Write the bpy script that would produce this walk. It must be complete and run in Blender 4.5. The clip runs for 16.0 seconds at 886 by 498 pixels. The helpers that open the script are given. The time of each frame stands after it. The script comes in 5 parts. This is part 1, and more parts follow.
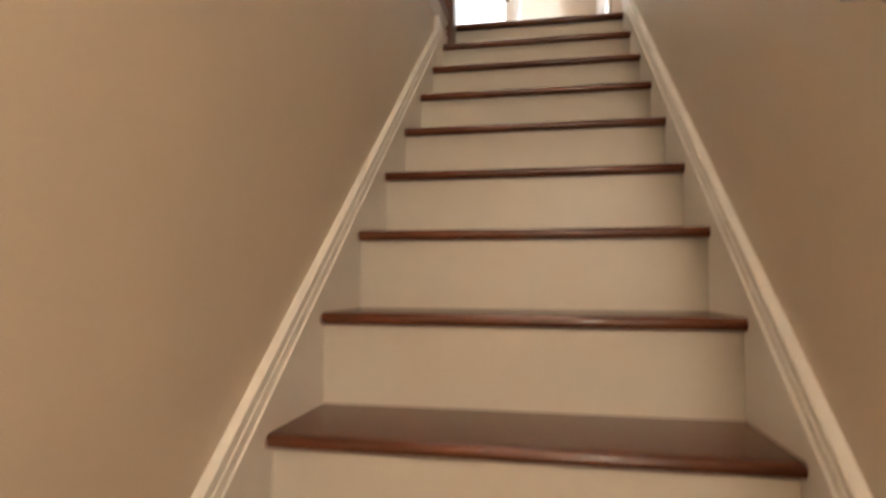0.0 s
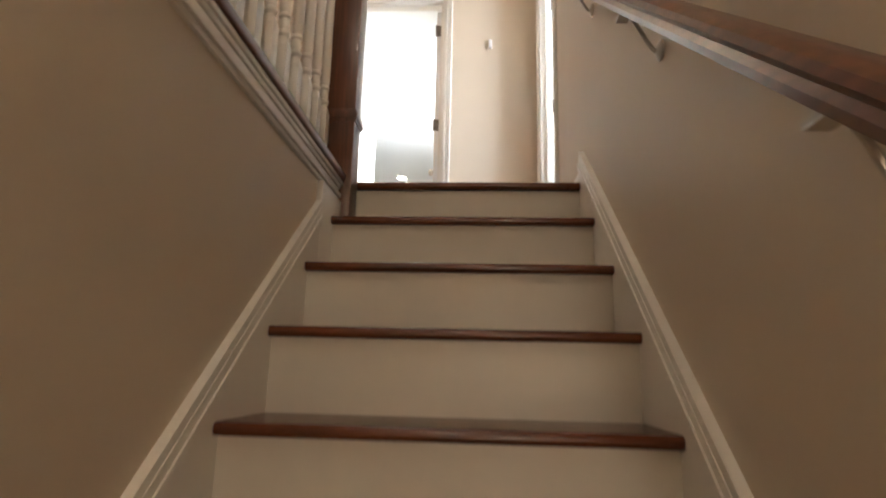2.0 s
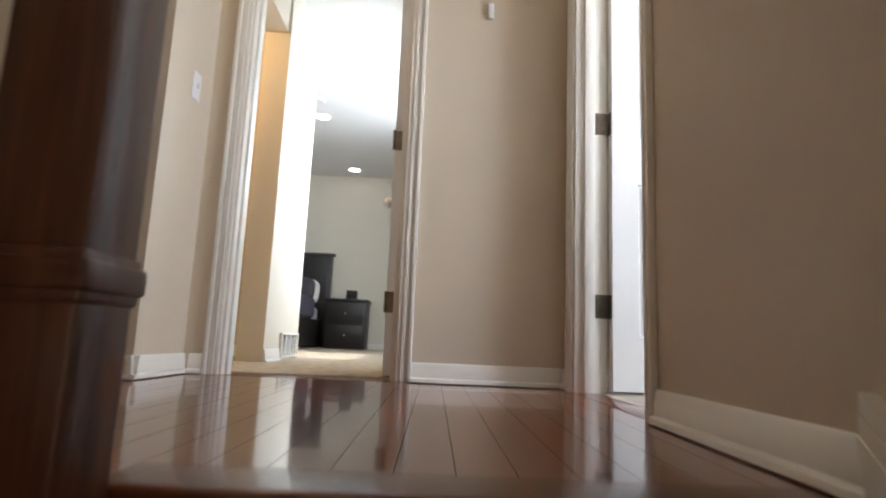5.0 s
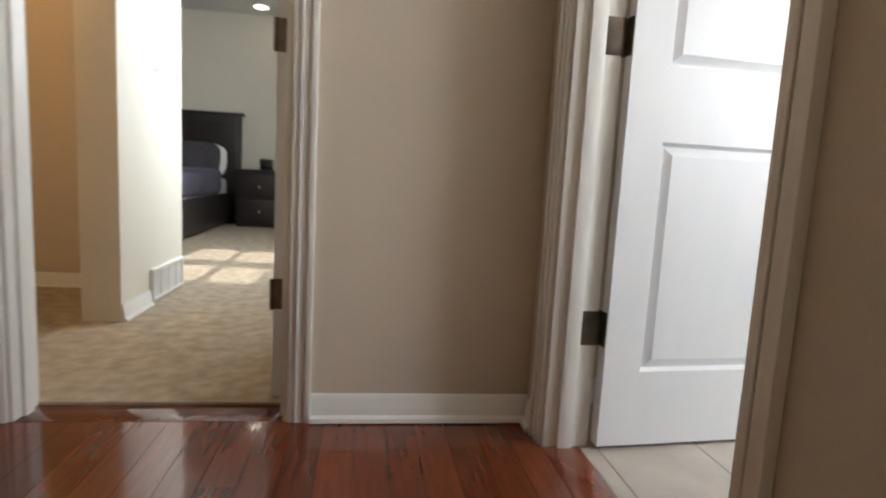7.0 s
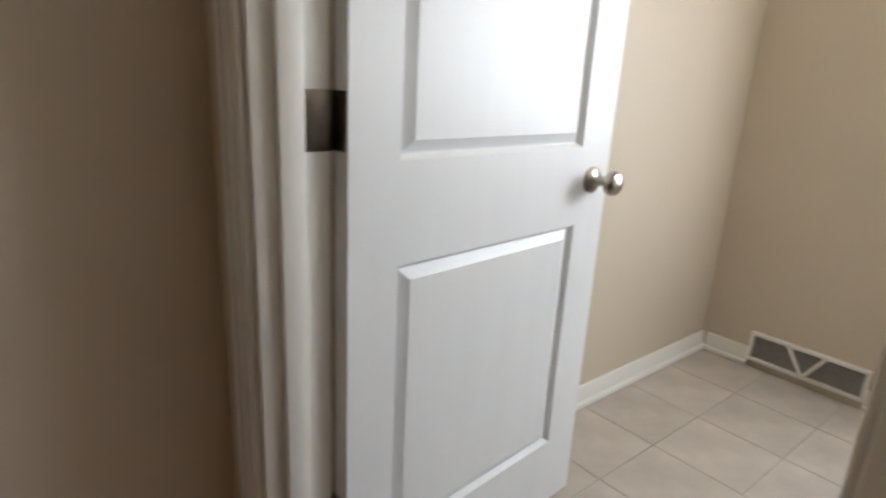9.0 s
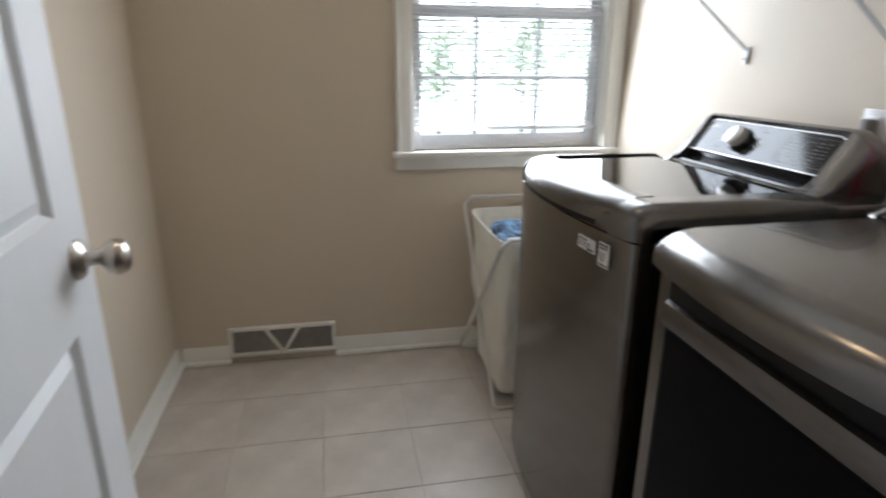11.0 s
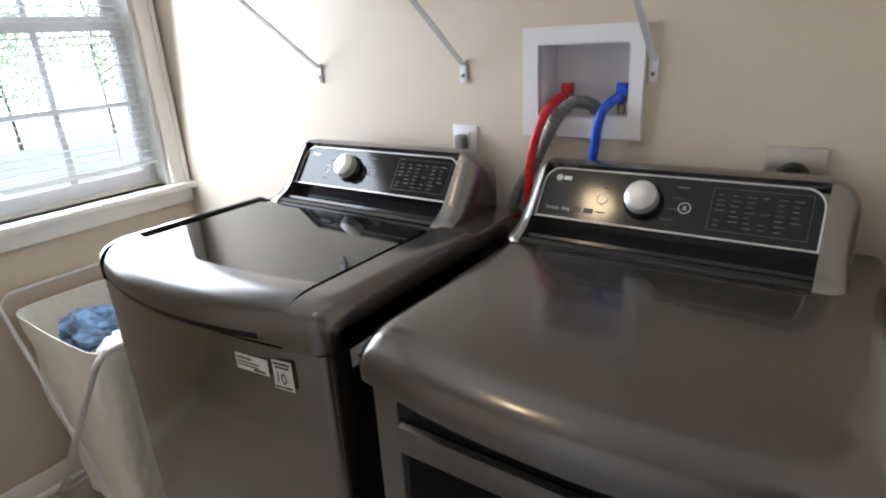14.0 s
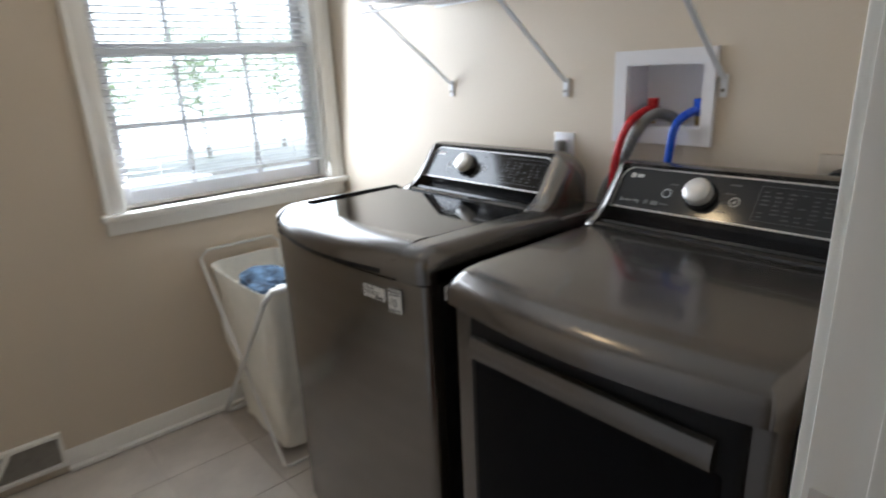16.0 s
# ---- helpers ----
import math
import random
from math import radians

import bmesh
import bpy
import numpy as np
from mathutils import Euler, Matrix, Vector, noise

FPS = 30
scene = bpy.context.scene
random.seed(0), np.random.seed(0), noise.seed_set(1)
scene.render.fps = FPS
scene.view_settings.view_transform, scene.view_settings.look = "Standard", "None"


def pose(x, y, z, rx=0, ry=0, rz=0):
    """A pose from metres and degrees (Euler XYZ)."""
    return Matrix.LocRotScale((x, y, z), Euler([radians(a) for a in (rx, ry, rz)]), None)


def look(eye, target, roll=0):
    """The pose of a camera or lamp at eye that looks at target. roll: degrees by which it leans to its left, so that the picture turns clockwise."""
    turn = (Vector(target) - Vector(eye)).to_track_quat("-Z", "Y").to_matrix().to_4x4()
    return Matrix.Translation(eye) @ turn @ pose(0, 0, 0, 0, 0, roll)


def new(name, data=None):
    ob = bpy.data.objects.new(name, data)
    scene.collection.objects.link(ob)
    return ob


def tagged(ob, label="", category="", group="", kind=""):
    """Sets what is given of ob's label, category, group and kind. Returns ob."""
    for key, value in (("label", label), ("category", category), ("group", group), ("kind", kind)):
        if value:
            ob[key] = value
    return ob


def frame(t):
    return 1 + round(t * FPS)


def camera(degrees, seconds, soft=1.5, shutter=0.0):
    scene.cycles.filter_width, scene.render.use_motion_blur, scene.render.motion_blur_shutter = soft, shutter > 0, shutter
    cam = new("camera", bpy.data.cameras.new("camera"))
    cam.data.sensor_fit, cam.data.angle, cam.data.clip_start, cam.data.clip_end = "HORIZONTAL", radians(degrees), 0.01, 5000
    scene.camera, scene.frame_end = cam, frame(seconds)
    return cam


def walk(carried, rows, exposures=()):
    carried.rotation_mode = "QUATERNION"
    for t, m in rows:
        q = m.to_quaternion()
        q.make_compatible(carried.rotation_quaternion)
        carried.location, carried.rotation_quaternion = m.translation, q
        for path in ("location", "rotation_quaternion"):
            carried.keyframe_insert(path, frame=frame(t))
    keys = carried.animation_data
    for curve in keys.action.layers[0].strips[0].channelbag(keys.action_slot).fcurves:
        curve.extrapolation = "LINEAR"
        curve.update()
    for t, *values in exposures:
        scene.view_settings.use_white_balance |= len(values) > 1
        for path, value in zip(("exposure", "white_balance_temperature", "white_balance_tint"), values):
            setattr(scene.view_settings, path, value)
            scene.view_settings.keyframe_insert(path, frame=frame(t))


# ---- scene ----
cam = camera(75.2, 16.0, soft=2.0, shutter=0.5)
PATH = [
    (0, (0.496, -2.946, -1.365), (0.138, -0.982, -1.248), 0.2),
    (0.5, (0.529, -2.752, -1.193), (0.342, -0.777, -0.938), 0.4),
    (1, (0.525, -2.571, -1.044), (0.377, -0.606, -0.698), 0.7),
    (1.5, (0.494, -2.356, -0.888), (0.359, -0.401, -0.484), 1.1),
    (2, (0.505, -2.111, -0.715), (0.376, -0.159, -0.296), 1.4),
    (2.5, (0.468, -1.928, -0.552), (0.333, 0.017, -0.104), 1.6),
    (3, (0.487, -1.678, -0.412), (0.374, 0.265, 0.05), 1.9),
    (3.5, (0.468, -1.438, -0.263), (0.354, 0.507, 0.193), 2.1),
    (3.7, (0.450, -1.348, -0.210), (0.355, 0.597, 0.237), 2.3),
    (5.8, (0.361, -0.353, 0.359), (0.422, 1.639, 0.535), 2.8),
    (6, (0.391, -0.291, 0.392), (0.463, 1.703, 0.527), 3.1),
    (6.5, (0.455, -0.081, 0.52), (0.593, 1.914, 0.484), 2.8),
    (7, (0.423, 0.112, 0.694), (0.688, 2.078, 0.437), 3.1),
    (7.5, (0.45, 0.283, 0.841), (0.921, 2.175, 0.396), 2.9),
    (8, (0.499, 0.453, 0.934), (1.1, 2.294, 0.434), 3.1),
    (8.5, (0.537, 0.575, 1.081), (1.391, 2.292, 0.513), 3.3),
    (9, (0.596, 0.705, 1.115), (1.825, 2.177, 0.55), 3.0),
    (9.5, (0.655, 0.876, 1.143), (2.182, 2.034, 0.568), 2.5),
    (10, (0.669, 0.988, 1.167), (2.455, 1.68, 0.592), 1.7),
    (10.2, (0.686, 1.025, 1.185), (2.541, 1.494, 0.603), 1.6),
    (12.3, (1.031, 1.194, 1.195), (2.523, 0.049, 0.514), -2.4),
    (12.5, (1.058, 1.152, 1.19), (2.505, -0.045, 0.5), -2.5),
    (13, (1.102, 1.08, 1.209), (2.411, -0.261, 0.512), -2.7),
    (13.5, (1.138, 1.061, 1.245), (2.313, -0.396, 0.539), -2.9),
    (14, (1.16, 1.076, 1.299), (2.26, -0.443, 0.603), -3.3),
    (14.5, (1.156, 1.102, 1.334), (2.252, -0.428, 0.659), -3.2),
    (15, (1.102, 1.163, 1.357), (2.224, -0.357, 0.701), -3.2),
    (15.5, (1.015, 1.231, 1.331), (2.218, -0.236, 0.701), -3.1),
    (16, (0.903, 1.242, 1.281), (2.361, 0.009, 0.686), -2.7),
]
walk(cam, [(t, look(e, g, r)) for t, e, g, r in PATH], exposures=[(0, 2.05, 5950, 10), (0.8, 1.75, 5950, 10), (1.6, 1.45, 6000, 10), (3.0, 1.2, 5900, 10), (6.0, 0.15, 6050, 10), (8.0, -0.22, 6300, 10), (10.0, -0.98, 6050, 10), (12.5, -1.35, 5900, 10), (14.5, -0.9, 5900, 10), (16.0, -1.25, 5900, 10)])

# ---- world, sun, lamps ----
world = bpy.data.worlds.new("sky")
scene.world = world
world.use_nodes = True
wn = world.node_tree
bgn = wn.nodes["Background"]
sky = wn.nodes.new("ShaderNodeTexSky")
sky.sky_type = "NISHITA"
sky.sun_disc = False
sky.sun_elevation = radians(52)
sky.sun_rotation = radians(99)
wn.links.new(sky.outputs[0], bgn.inputs[0])
bgn.inputs[1].default_value = 0.15

sun_data = bpy.data.lights.new("sun", "SUN")
sun_data.energy = 5.0
sun_data.angle = radians(0.5)
sun_data.color = (1.0, 0.94, 0.85)
sun = new("sun", sun_data)
sun.matrix_world = look((12, -2.0, 15.5), (0, 0, 0))


def area(name, eye, target, sx, sy, watts, colour):
    d = bpy.data.lights.new(name, "AREA")
    d.shape, d.size, d.size_y, d.energy, d.color = "RECTANGLE", sx, sy, watts, colour
    ob = new(name, d)
    ob.matrix_world = look(eye, target)
    return ob


def bulb(name, at, watts, colour, radius=0.06):
    d = bpy.data.lights.new(name, "POINT")
    d.energy, d.color, d.shadow_soft_size = watts, colour, radius
    ob = new(name, d)
    ob.location = at
    return ob


WARM = (1.0, 0.74, 0.46)
DAY = (0.92, 0.96, 1.0)
# sky light in the window openings
area("laundry_window_light", (3.02, 0.42, 1.38), (0, 0.6, 0.9), 0.78, 1.0, 50, DAY)
area("bedroom_window_light", (0.52, 4.0, 1.5), (-3, 4.0, 0.8), 1.6, 1.1, 50, DAY)
# ceiling lamps, and one unseen fill low in the stairwell
bulb("hall_lamp", (-0.35, 0.45, 2.2), 5.5, (1.0, 0.72, 0.45))
bulb("stair_lamp", (0.30, -2.6, 2.1), 8, (1.0, 0.80, 0.58))
# added fill with no fixture, brightens the lower steps and left wall
bulb("lower_stair_fill", (0.76, -4.0, -0.75), 12, (1.0, 0.78, 0.56), 0.1)
bulb("laundry_lamp", (2.08, 1.0, 2.24), 1.3, WARM, 0.05)
bulb("closet_lamp", (-1.15, 2.3, 2.0), 12, (1.0, 0.6, 0.25))


# ---- materials ----
def mat(name, colour, rough=0.5, metal=0.0, vary=0.06, scale=6.0, bump=0.0, bscale=120.0, stretch=(1, 1, 1), spec=0.5, coat=0.0, random=0.0):
    m = bpy.data.materials.new(name)
    m.use_nodes = True
    nt = m.node_tree
    b = nt.nodes["Principled BSDF"]
    b.inputs["Roughness"].default_value = rough
    b.inputs["Metallic"].default_value = metal
    b.inputs["Specular IOR Level"].default_value = spec
    b.inputs["Coat Weight"].default_value = coat
    tc = nt.nodes.new("ShaderNodeTexCoord")
    mp = nt.nodes.new("ShaderNodeMapping")
    mp.inputs["Scale"].default_value = stretch
    nt.links.new(tc.outputs["Object"], mp.inputs["Vector"])
    n1 = nt.nodes.new("ShaderNodeTexNoise")
    n1.inputs["Scale"].default_value = scale
    n1.inputs["Detail"].default_value = 6.0
    nt.links.new(mp.outputs[0], n1.inputs["Vector"])
    n2 = nt.nodes.new("ShaderNodeTexNoise")
    n2.inputs["Scale"].default_value = bscale
    n2.inputs["Detail"].default_value = 3.0
    nt.links.new(mp.outputs[0], n2.inputs["Vector"])
    ramp = nt.nodes.new("ShaderNodeValToRGB")
    ramp.color_ramp.elements[0].position = 0.3
    ramp.color_ramp.elements[1].position = 0.7
    ramp.color_ramp.elements[0].color = (*[c * (1 - vary) for c in colour], 1)
    ramp.color_ramp.elements[1].color = (*[min(1, c * (1 + vary)) for c in colour], 1)
    nt.links.new(n1.outputs[0], ramp.inputs[0])
    out = ramp.outputs[0]
    if random:
        oi = nt.nodes.new("ShaderNodeObjectInfo")
        mr = nt.nodes.new("ShaderNodeMapRange")
        mr.inputs["To Min"].default_value = 1 - random
        mr.inputs["To Max"].default_value = 1 + random
        nt.links.new(oi.outputs["Random"], mr.inputs["Value"])
        hs = nt.nodes.new("ShaderNodeHueSaturation")
        nt.links.new(out, hs.inputs["Color"])
        nt.links.new(mr.outputs[0], hs.inputs["Value"])
        out = hs.outputs[0]
    nt.links.new(out, b.inputs["Base Color"])
    rr = nt.nodes.new("ShaderNodeMapRange")
    rr.inputs["To Min"].default_value = max(0.02, rough * 0.85)
    rr.inputs["To Max"].default_value = min(1, rough * 1.15)
    nt.links.new(n2.outputs[0], rr.inputs["Value"])
    nt.links.new(rr.outputs[0], b.inputs["Roughness"])
    if bump:
        bp = nt.nodes.new("ShaderNodeBump")
        bp.inputs["Strength"].default_value = bump
        bp.inputs["Distance"].default_value = 0.004
        nt.links.new(n2.outputs[0], bp.inputs["Height"])
        nt.links.new(bp.outputs[0], b.inputs["Normal"])
    return m


def glowing(name, colour, strength):
    m = bpy.data.materials.new(name)
    m.use_nodes = True
    b = m.node_tree.nodes["Principled BSDF"]
    b.inputs["Base Color"].default_value = (*colour, 1)
    b.inputs["Emission Color"].default_value = (*colour, 1)
    b.inputs["Emission Strength"].default_value = strength
    return m


def glass_mat(name):
    m = bpy.data.materials.new(name)
    m.use_nodes = True
    b = m.node_tree.nodes["Principled BSDF"]
    b.inputs["Base Color"].default_value = (1, 1, 1, 1)
    b.inputs["Roughness"].default_value = 0.0
    b.inputs["Transmission Weight"].default_value = 1.0
    b.inputs["IOR"].default_value = 1.05
    return m


WALL = mat("beige_wall_paint", (0.61, 0.53, 0.425), 0.6, vary=0.03, scale=1.5, bump=0.12, bscale=160)
BEDWALL = mat("cream_wall_paint", (0.72, 0.68, 0.58), 0.6, vary=0.03, scale=1.5, bump=0.1, bscale=160)
CEIL = mat("white_ceiling_paint", (0.80, 0.80, 0.78), 0.8, vary=0.02, scale=2, bump=0.15, bscale=90)
TRIM = mat("white_trim_paint", (0.80, 0.785, 0.74), 0.32, vary=0.025, scale=4, bump=0.03, bscale=60)
DOORW = mat("white_door_paint", (0.80, 0.81, 0.82), 0.38, vary=0.015, scale=3, bump=0.06, bscale=70, stretch=(6, 6, 0.7))
RISER = mat("cream_riser_paint", (0.62, 0.59, 0.52), 0.4, vary=0.04, scale=3, bump=0.05, bscale=50)
OAK = mat("dark_stained_oak", (0.105, 0.029, 0.010), 0.25, vary=0.4, scale=7, bump=0.12, bscale=60, stretch=(0.6, 9, 9), coat=0.25)
OAKUP = mat("dark_stained_oak_upright", (0.105, 0.036, 0.016), 0.32, vary=0.4, scale=7, bump=0.12, bscale=60, stretch=(9, 9, 0.6), coat=0.2)
OAKY = mat("dark_stained_oak_rail", (0.125, 0.040, 0.015), 0.3, vary=0.4, scale=7, bump=0.03, bscale=60, stretch=(9, 0.6, 9), coat=0.1)
PLANK = mat("red_cherry_floor", (0.155, 0.036, 0.014), 0.14, vary=0.2, scale=8, bump=0.008, bscale=50, stretch=(9, 0.7, 9), coat=0.35, random=0.3)
DARKGAP = mat("dark_gap", (0.02, 0.012, 0.008), 0.9)
CARPET = mat("beige_carpet", (0.40, 0.335, 0.25), 1.0, vary=0.2, scale=17, bump=1.0, bscale=220, spec=0.1)
TILE = mat("stone_look_tile", (0.49, 0.44, 0.385), 0.35, vary=0.13, scale=7, bump=0.05, bscale=40, random=0.05)
GROUT = mat("tile_grout", (0.43, 0.385, 0.335), 0.9, vary=0.1, scale=30)
NICKEL = mat("satin_nickel", (0.50, 0.46, 0.41), 0.3, 1.0, vary=0.08, scale=20)
# nickel again, its colour darkened for the shade in the door gaps
DARKNICKEL = mat("shade_toned_nickel", (0.19, 0.165, 0.14), 0.4, 1.0, vary=0.2, scale=30)
STEEL = mat("graphite_steel", (0.20, 0.188, 0.175), 0.2, 0.9, vary=0.05, scale=2, bump=0.004, bscale=200, stretch=(0.3, 1, 12))
STEELTOP = mat("graphite_enamel_top", (0.14, 0.13, 0.122), 0.22, 0.85, vary=0.05, scale=3, coat=0.3)
SILVER = mat("silver_graphite_trim", (0.25, 0.24, 0.23), 0.24, 0.9, vary=0.04, scale=4)
DIAL = mat("brushed_silver_dial", (0.68, 0.67, 0.65), 0.35, 0.5, vary=0.04, scale=20)
GRIP = mat("satin_graphite_grip", (0.155, 0.148, 0.142), 0.25, 0.9, vary=0.05, scale=3)
BLACKSIDE = mat("black_side_panel", (0.009, 0.009, 0.01), 0.45, vary=0.1, scale=5, spec=0.2)
BLACKGLASS = mat("black_tempered_glass", (0.006, 0.006, 0.007), 0.05, vary=0.1, scale=3, spec=0.4)
PANELGLASS = mat("black_panel_glass", (0.007, 0.007, 0.008), 0.10, vary=0.1, scale=3, spec=0.5)
DOORBLACK = mat("black_dryer_door", (0.007, 0.007, 0.008), 0.5, vary=0.1, scale=3, spec=0.04)
BLACKPLASTIC = mat("black_gloss_plastic", (0.012, 0.012, 0.013), 0.14, vary=0.1, scale=5)
DARKWELL = mat("dark_recess_plastic", (0.008, 0.008, 0.009), 0.45, vary=0.1, scale=5, spec=0.2)
WHITEINK = mat("pale_print", (0.62, 0.62, 0.62), 0.5)
GREYINK = mat("grey_print", (0.11, 0.11, 0.11), 0.5)
PLASTIC = mat("white_plastic", (0.76, 0.75, 0.77), 0.35, vary=0.02, scale=8)
PAPER = mat("white_sticker", (0.72, 0.71, 0.68), 0.45, vary=0.04, scale=30)
INK = mat("black_print", (0.03, 0.03, 0.03), 0.5)
REDRUB = mat("red_rubber", (0.55, 0.012, 0.02), 0.28, vary=0.08)
BLUERUB = mat("blue_rubber", (0.012, 0.09, 0.60), 0.28, vary=0.08)
GREYHOSE = mat("grey_corrugated_plastic", (0.20, 0.195, 0.185), 0.4, vary=0.1, scale=20)
BRASS = mat("brass_valve", (0.38, 0.28, 0.14), 0.35, 1.0, vary=0.15, scale=40)
WIRE = mat("white_coated_wire", (0.72, 0.73, 0.75), 0.35, vary=0.03)
FRAMEMETAL = mat("pale_enamel_frame", (0.66, 0.65, 0.62), 0.35, vary=0.04)
CANVAS = mat("cream_canvas", (0.78, 0.75, 0.67), 0.8, vary=0.06, scale=7, bump=0.5, bscale=45)
PLAID = mat("blue_plaid_cloth", (0.07, 0.12, 0.19), 0.9, vary=0.85, scale=26, bump=0.3)
BLIND = mat("white_blind_slat", (0.82, 0.82, 0.80), 0.4, vary=0.02)
GREYVENT = mat("grey_vent_mesh", (0.34, 0.32, 0.29), 0.6, vary=0.1, scale=40)
BEDBLACK = mat("black_brown_veneer", (0.018, 0.014, 0.013), 0.4, vary=0.3, scale=8, stretch=(1, 1, 8))
BEDCLOTH = mat("dark_striped_duvet", (0.07, 0.065, 0.09), 0.9, vary=0.7, scale=5, stretch=(9, 0.2, 0.2), bump=0.3, bscale=60)
PILLOW = mat("white_pillow_cotton", (0.75, 0.74, 0.72), 0.9, vary=0.04, bump=0.3, bscale=30)
DARKPILLOW = mat("dark_grey_pillow_cotton", (0.06, 0.055, 0.065), 0.9, vary=0.2, bump=0.3, bscale=30)
LAMPGLOW = glowing("ceiling_lamp_diffuser", (1.0, 0.9, 0.75), 9.0)
WARMGLOW = glowing("warm_lamp_diffuser", (1.0, 0.74, 0.42), 60.0)
GLASS = glass_mat("window_glass")
GRASS = mat("lawn_grass", (0.06, 0.10, 0.03), 0.9, vary=0.4, scale=2, bump=0.5, bscale=30)
LEAF = mat("tree_leaf", (0.10, 0.12, 0.075), 0.7, vary=0.5, scale=3)
CONCRETE = mat("pale_concrete", (0.66, 0.65, 0.62), 0.9, vary=0.1, scale=1.5, bump=0.2, bscale=30)
# emission of the backdrop sheet, strong enough to wash out the window view
SKYGLOW = glowing("glowing_sky_sheet", (0.92, 0.97, 1.0), 8.0)
LEAFN = LEAF.node_tree
leaf_tr = LEAFN.nodes.new("ShaderNodeBsdfTranslucent")
leaf_tr.inputs[0].default_value = (0.60, 0.70, 0.48, 1)
leaf_mix = LEAFN.nodes.new("ShaderNodeMixShader")
leaf_mix.inputs[0].default_value = 0.75
LEAFN.links.new(LEAFN.nodes["Principled BSDF"].outputs[0], leaf_mix.inputs[1])
LEAFN.links.new(leaf_tr.outputs[0], leaf_mix.inputs[2])
LEAFN.links.new(leaf_mix.outputs[0], LEAFN.nodes["Material Output"].inputs[0])
BLINDN = BLIND.node_tree
slat_tr = BLINDN.nodes.new("ShaderNodeBsdfTranslucent")
slat_tr.inputs[0].default_value = (0.85, 0.86, 0.86, 1)
slat_mix = BLINDN.nodes.new("ShaderNodeMixShader")
slat_mix.inputs[0].default_value = 0.55
BLINDN.links.new(BLINDN.nodes["Principled BSDF"].outputs[0], slat_mix.inputs[1])
BLINDN.links.new(slat_tr.outputs[0], slat_mix.inputs[2])
BLINDN.links.new(slat_mix.outputs[0], BLINDN.nodes["Material Output"].inputs[0])
BARK = mat("tree_bark", (0.30, 0.26, 0.21), 0.9, vary=0.3, scale=9, bump=0.6, bscale=20)


# ---- mesh helpers ----
def origin(ob):
    v = Vector((0, 0, 0))
    while ob:
        v += ob.location
        ob = ob.parent
    return v


def box(bm, x0, x1, y0, y1, z0, z1, bevel=0.0, seg=2):
    """A box between corners; returns its verts."""
    vs = [bm.verts.new((x, y, z)) for x in (x0, x1) for y in (y0, y1) for z in (z0, z1)]
    fs = [bm.faces.new([vs[i] for i in f]) for f in ((0, 1, 3, 2), (4, 6, 7, 5), (0, 4, 5, 1), (2, 3, 7, 6), (0, 2, 6, 4), (1, 5, 7, 3))]
    if bevel:
        es = list({e for f in fs for e in f.edges})
        r = bmesh.ops.bevel(bm, geom=es, offset=bevel, segments=seg, affect="EDGES", profile=0.5)
        vs = r["verts"]
    return vs


def boxes(*rows, bevel=0.0, seg=2):
    bm = bmesh.new()
    for r in rows:
        box(bm, *r, bevel=bevel, seg=seg)
    return bm


def prism(bm, poly, axis, a0, a1, cap=True):
    """Extrudes a polygon of two coordinates along an axis (x: poly is y,z; y: x,z; z: x,y)."""
    def P(p, a):
        return {"x": (a, p[0], p[1]), "y": (p[0], a, p[1]), "z": (p[0], p[1], a)}[axis]
    A = [bm.verts.new(P(p, a0)) for p in poly]
    B = [bm.verts.new(P(p, a1)) for p in poly]
    n = len(poly)
    for i in range(n):
        bm.faces.new((A[i], A[(i + 1) % n], B[(i + 1) % n], B[i]))
    if cap:
        bm.faces.new(A[::-1])
        bm.faces.new(B)
    return A + B


def spline(pts, n=8):
    """Smooth points through the given ones."""
    pts = [Vector(p) for p in pts]
    ext = [pts[0] * 2 - pts[1]] + pts + [pts[-1] * 2 - pts[-2]]
    out = []
    for i in range(1, len(ext) - 2):
        p0, p1, p2, p3 = ext[i - 1:i + 3]
        for k in range(n):
            t = k / n
            out.append(0.5 * ((2 * p1) + (p2 - p0) * t + (2 * p0 - 5 * p1 + 4 * p2 - p3) * t * t + (3 * p1 - p0 - 3 * p2 + p3) * t ** 3))
    out.append(pts[-1])
    return out


def tube(bm, pts, radius, sides=10, flat=1.0):
    """Sweeps a circle along points; radius is a number or a function of the index."""
    rings = []
    up = Vector((0.03, 0.02, 1))
    for i, p in enumerate(pts):
        p = Vector(p)
        d = Vector(pts[min(i + 1, len(pts) - 1)]) - Vector(pts[max(i - 1, 0)])
        d.normalize()
        s = d.cross(up)
        if s.length < 0.05:
            s = d.cross(Vector((1, 0, 0)))
        s.normalize()
        u = s.cross(d)
        r = radius(i) if callable(radius) else radius
        rings.append([bm.verts.new(p + s * math.cos(a) * r + u * math.sin(a) * r * flat) for a in [2 * math.pi * k / sides for k in range(sides)]])
    for a, b in zip(rings, rings[1:]):
        for k in range(sides):
            bm.faces.new((a[k], a[(k + 1) % sides], b[(k + 1) % sides], b[k]))
    bm.faces.new(rings[0][::-1])
    bm.faces.new(rings[-1])


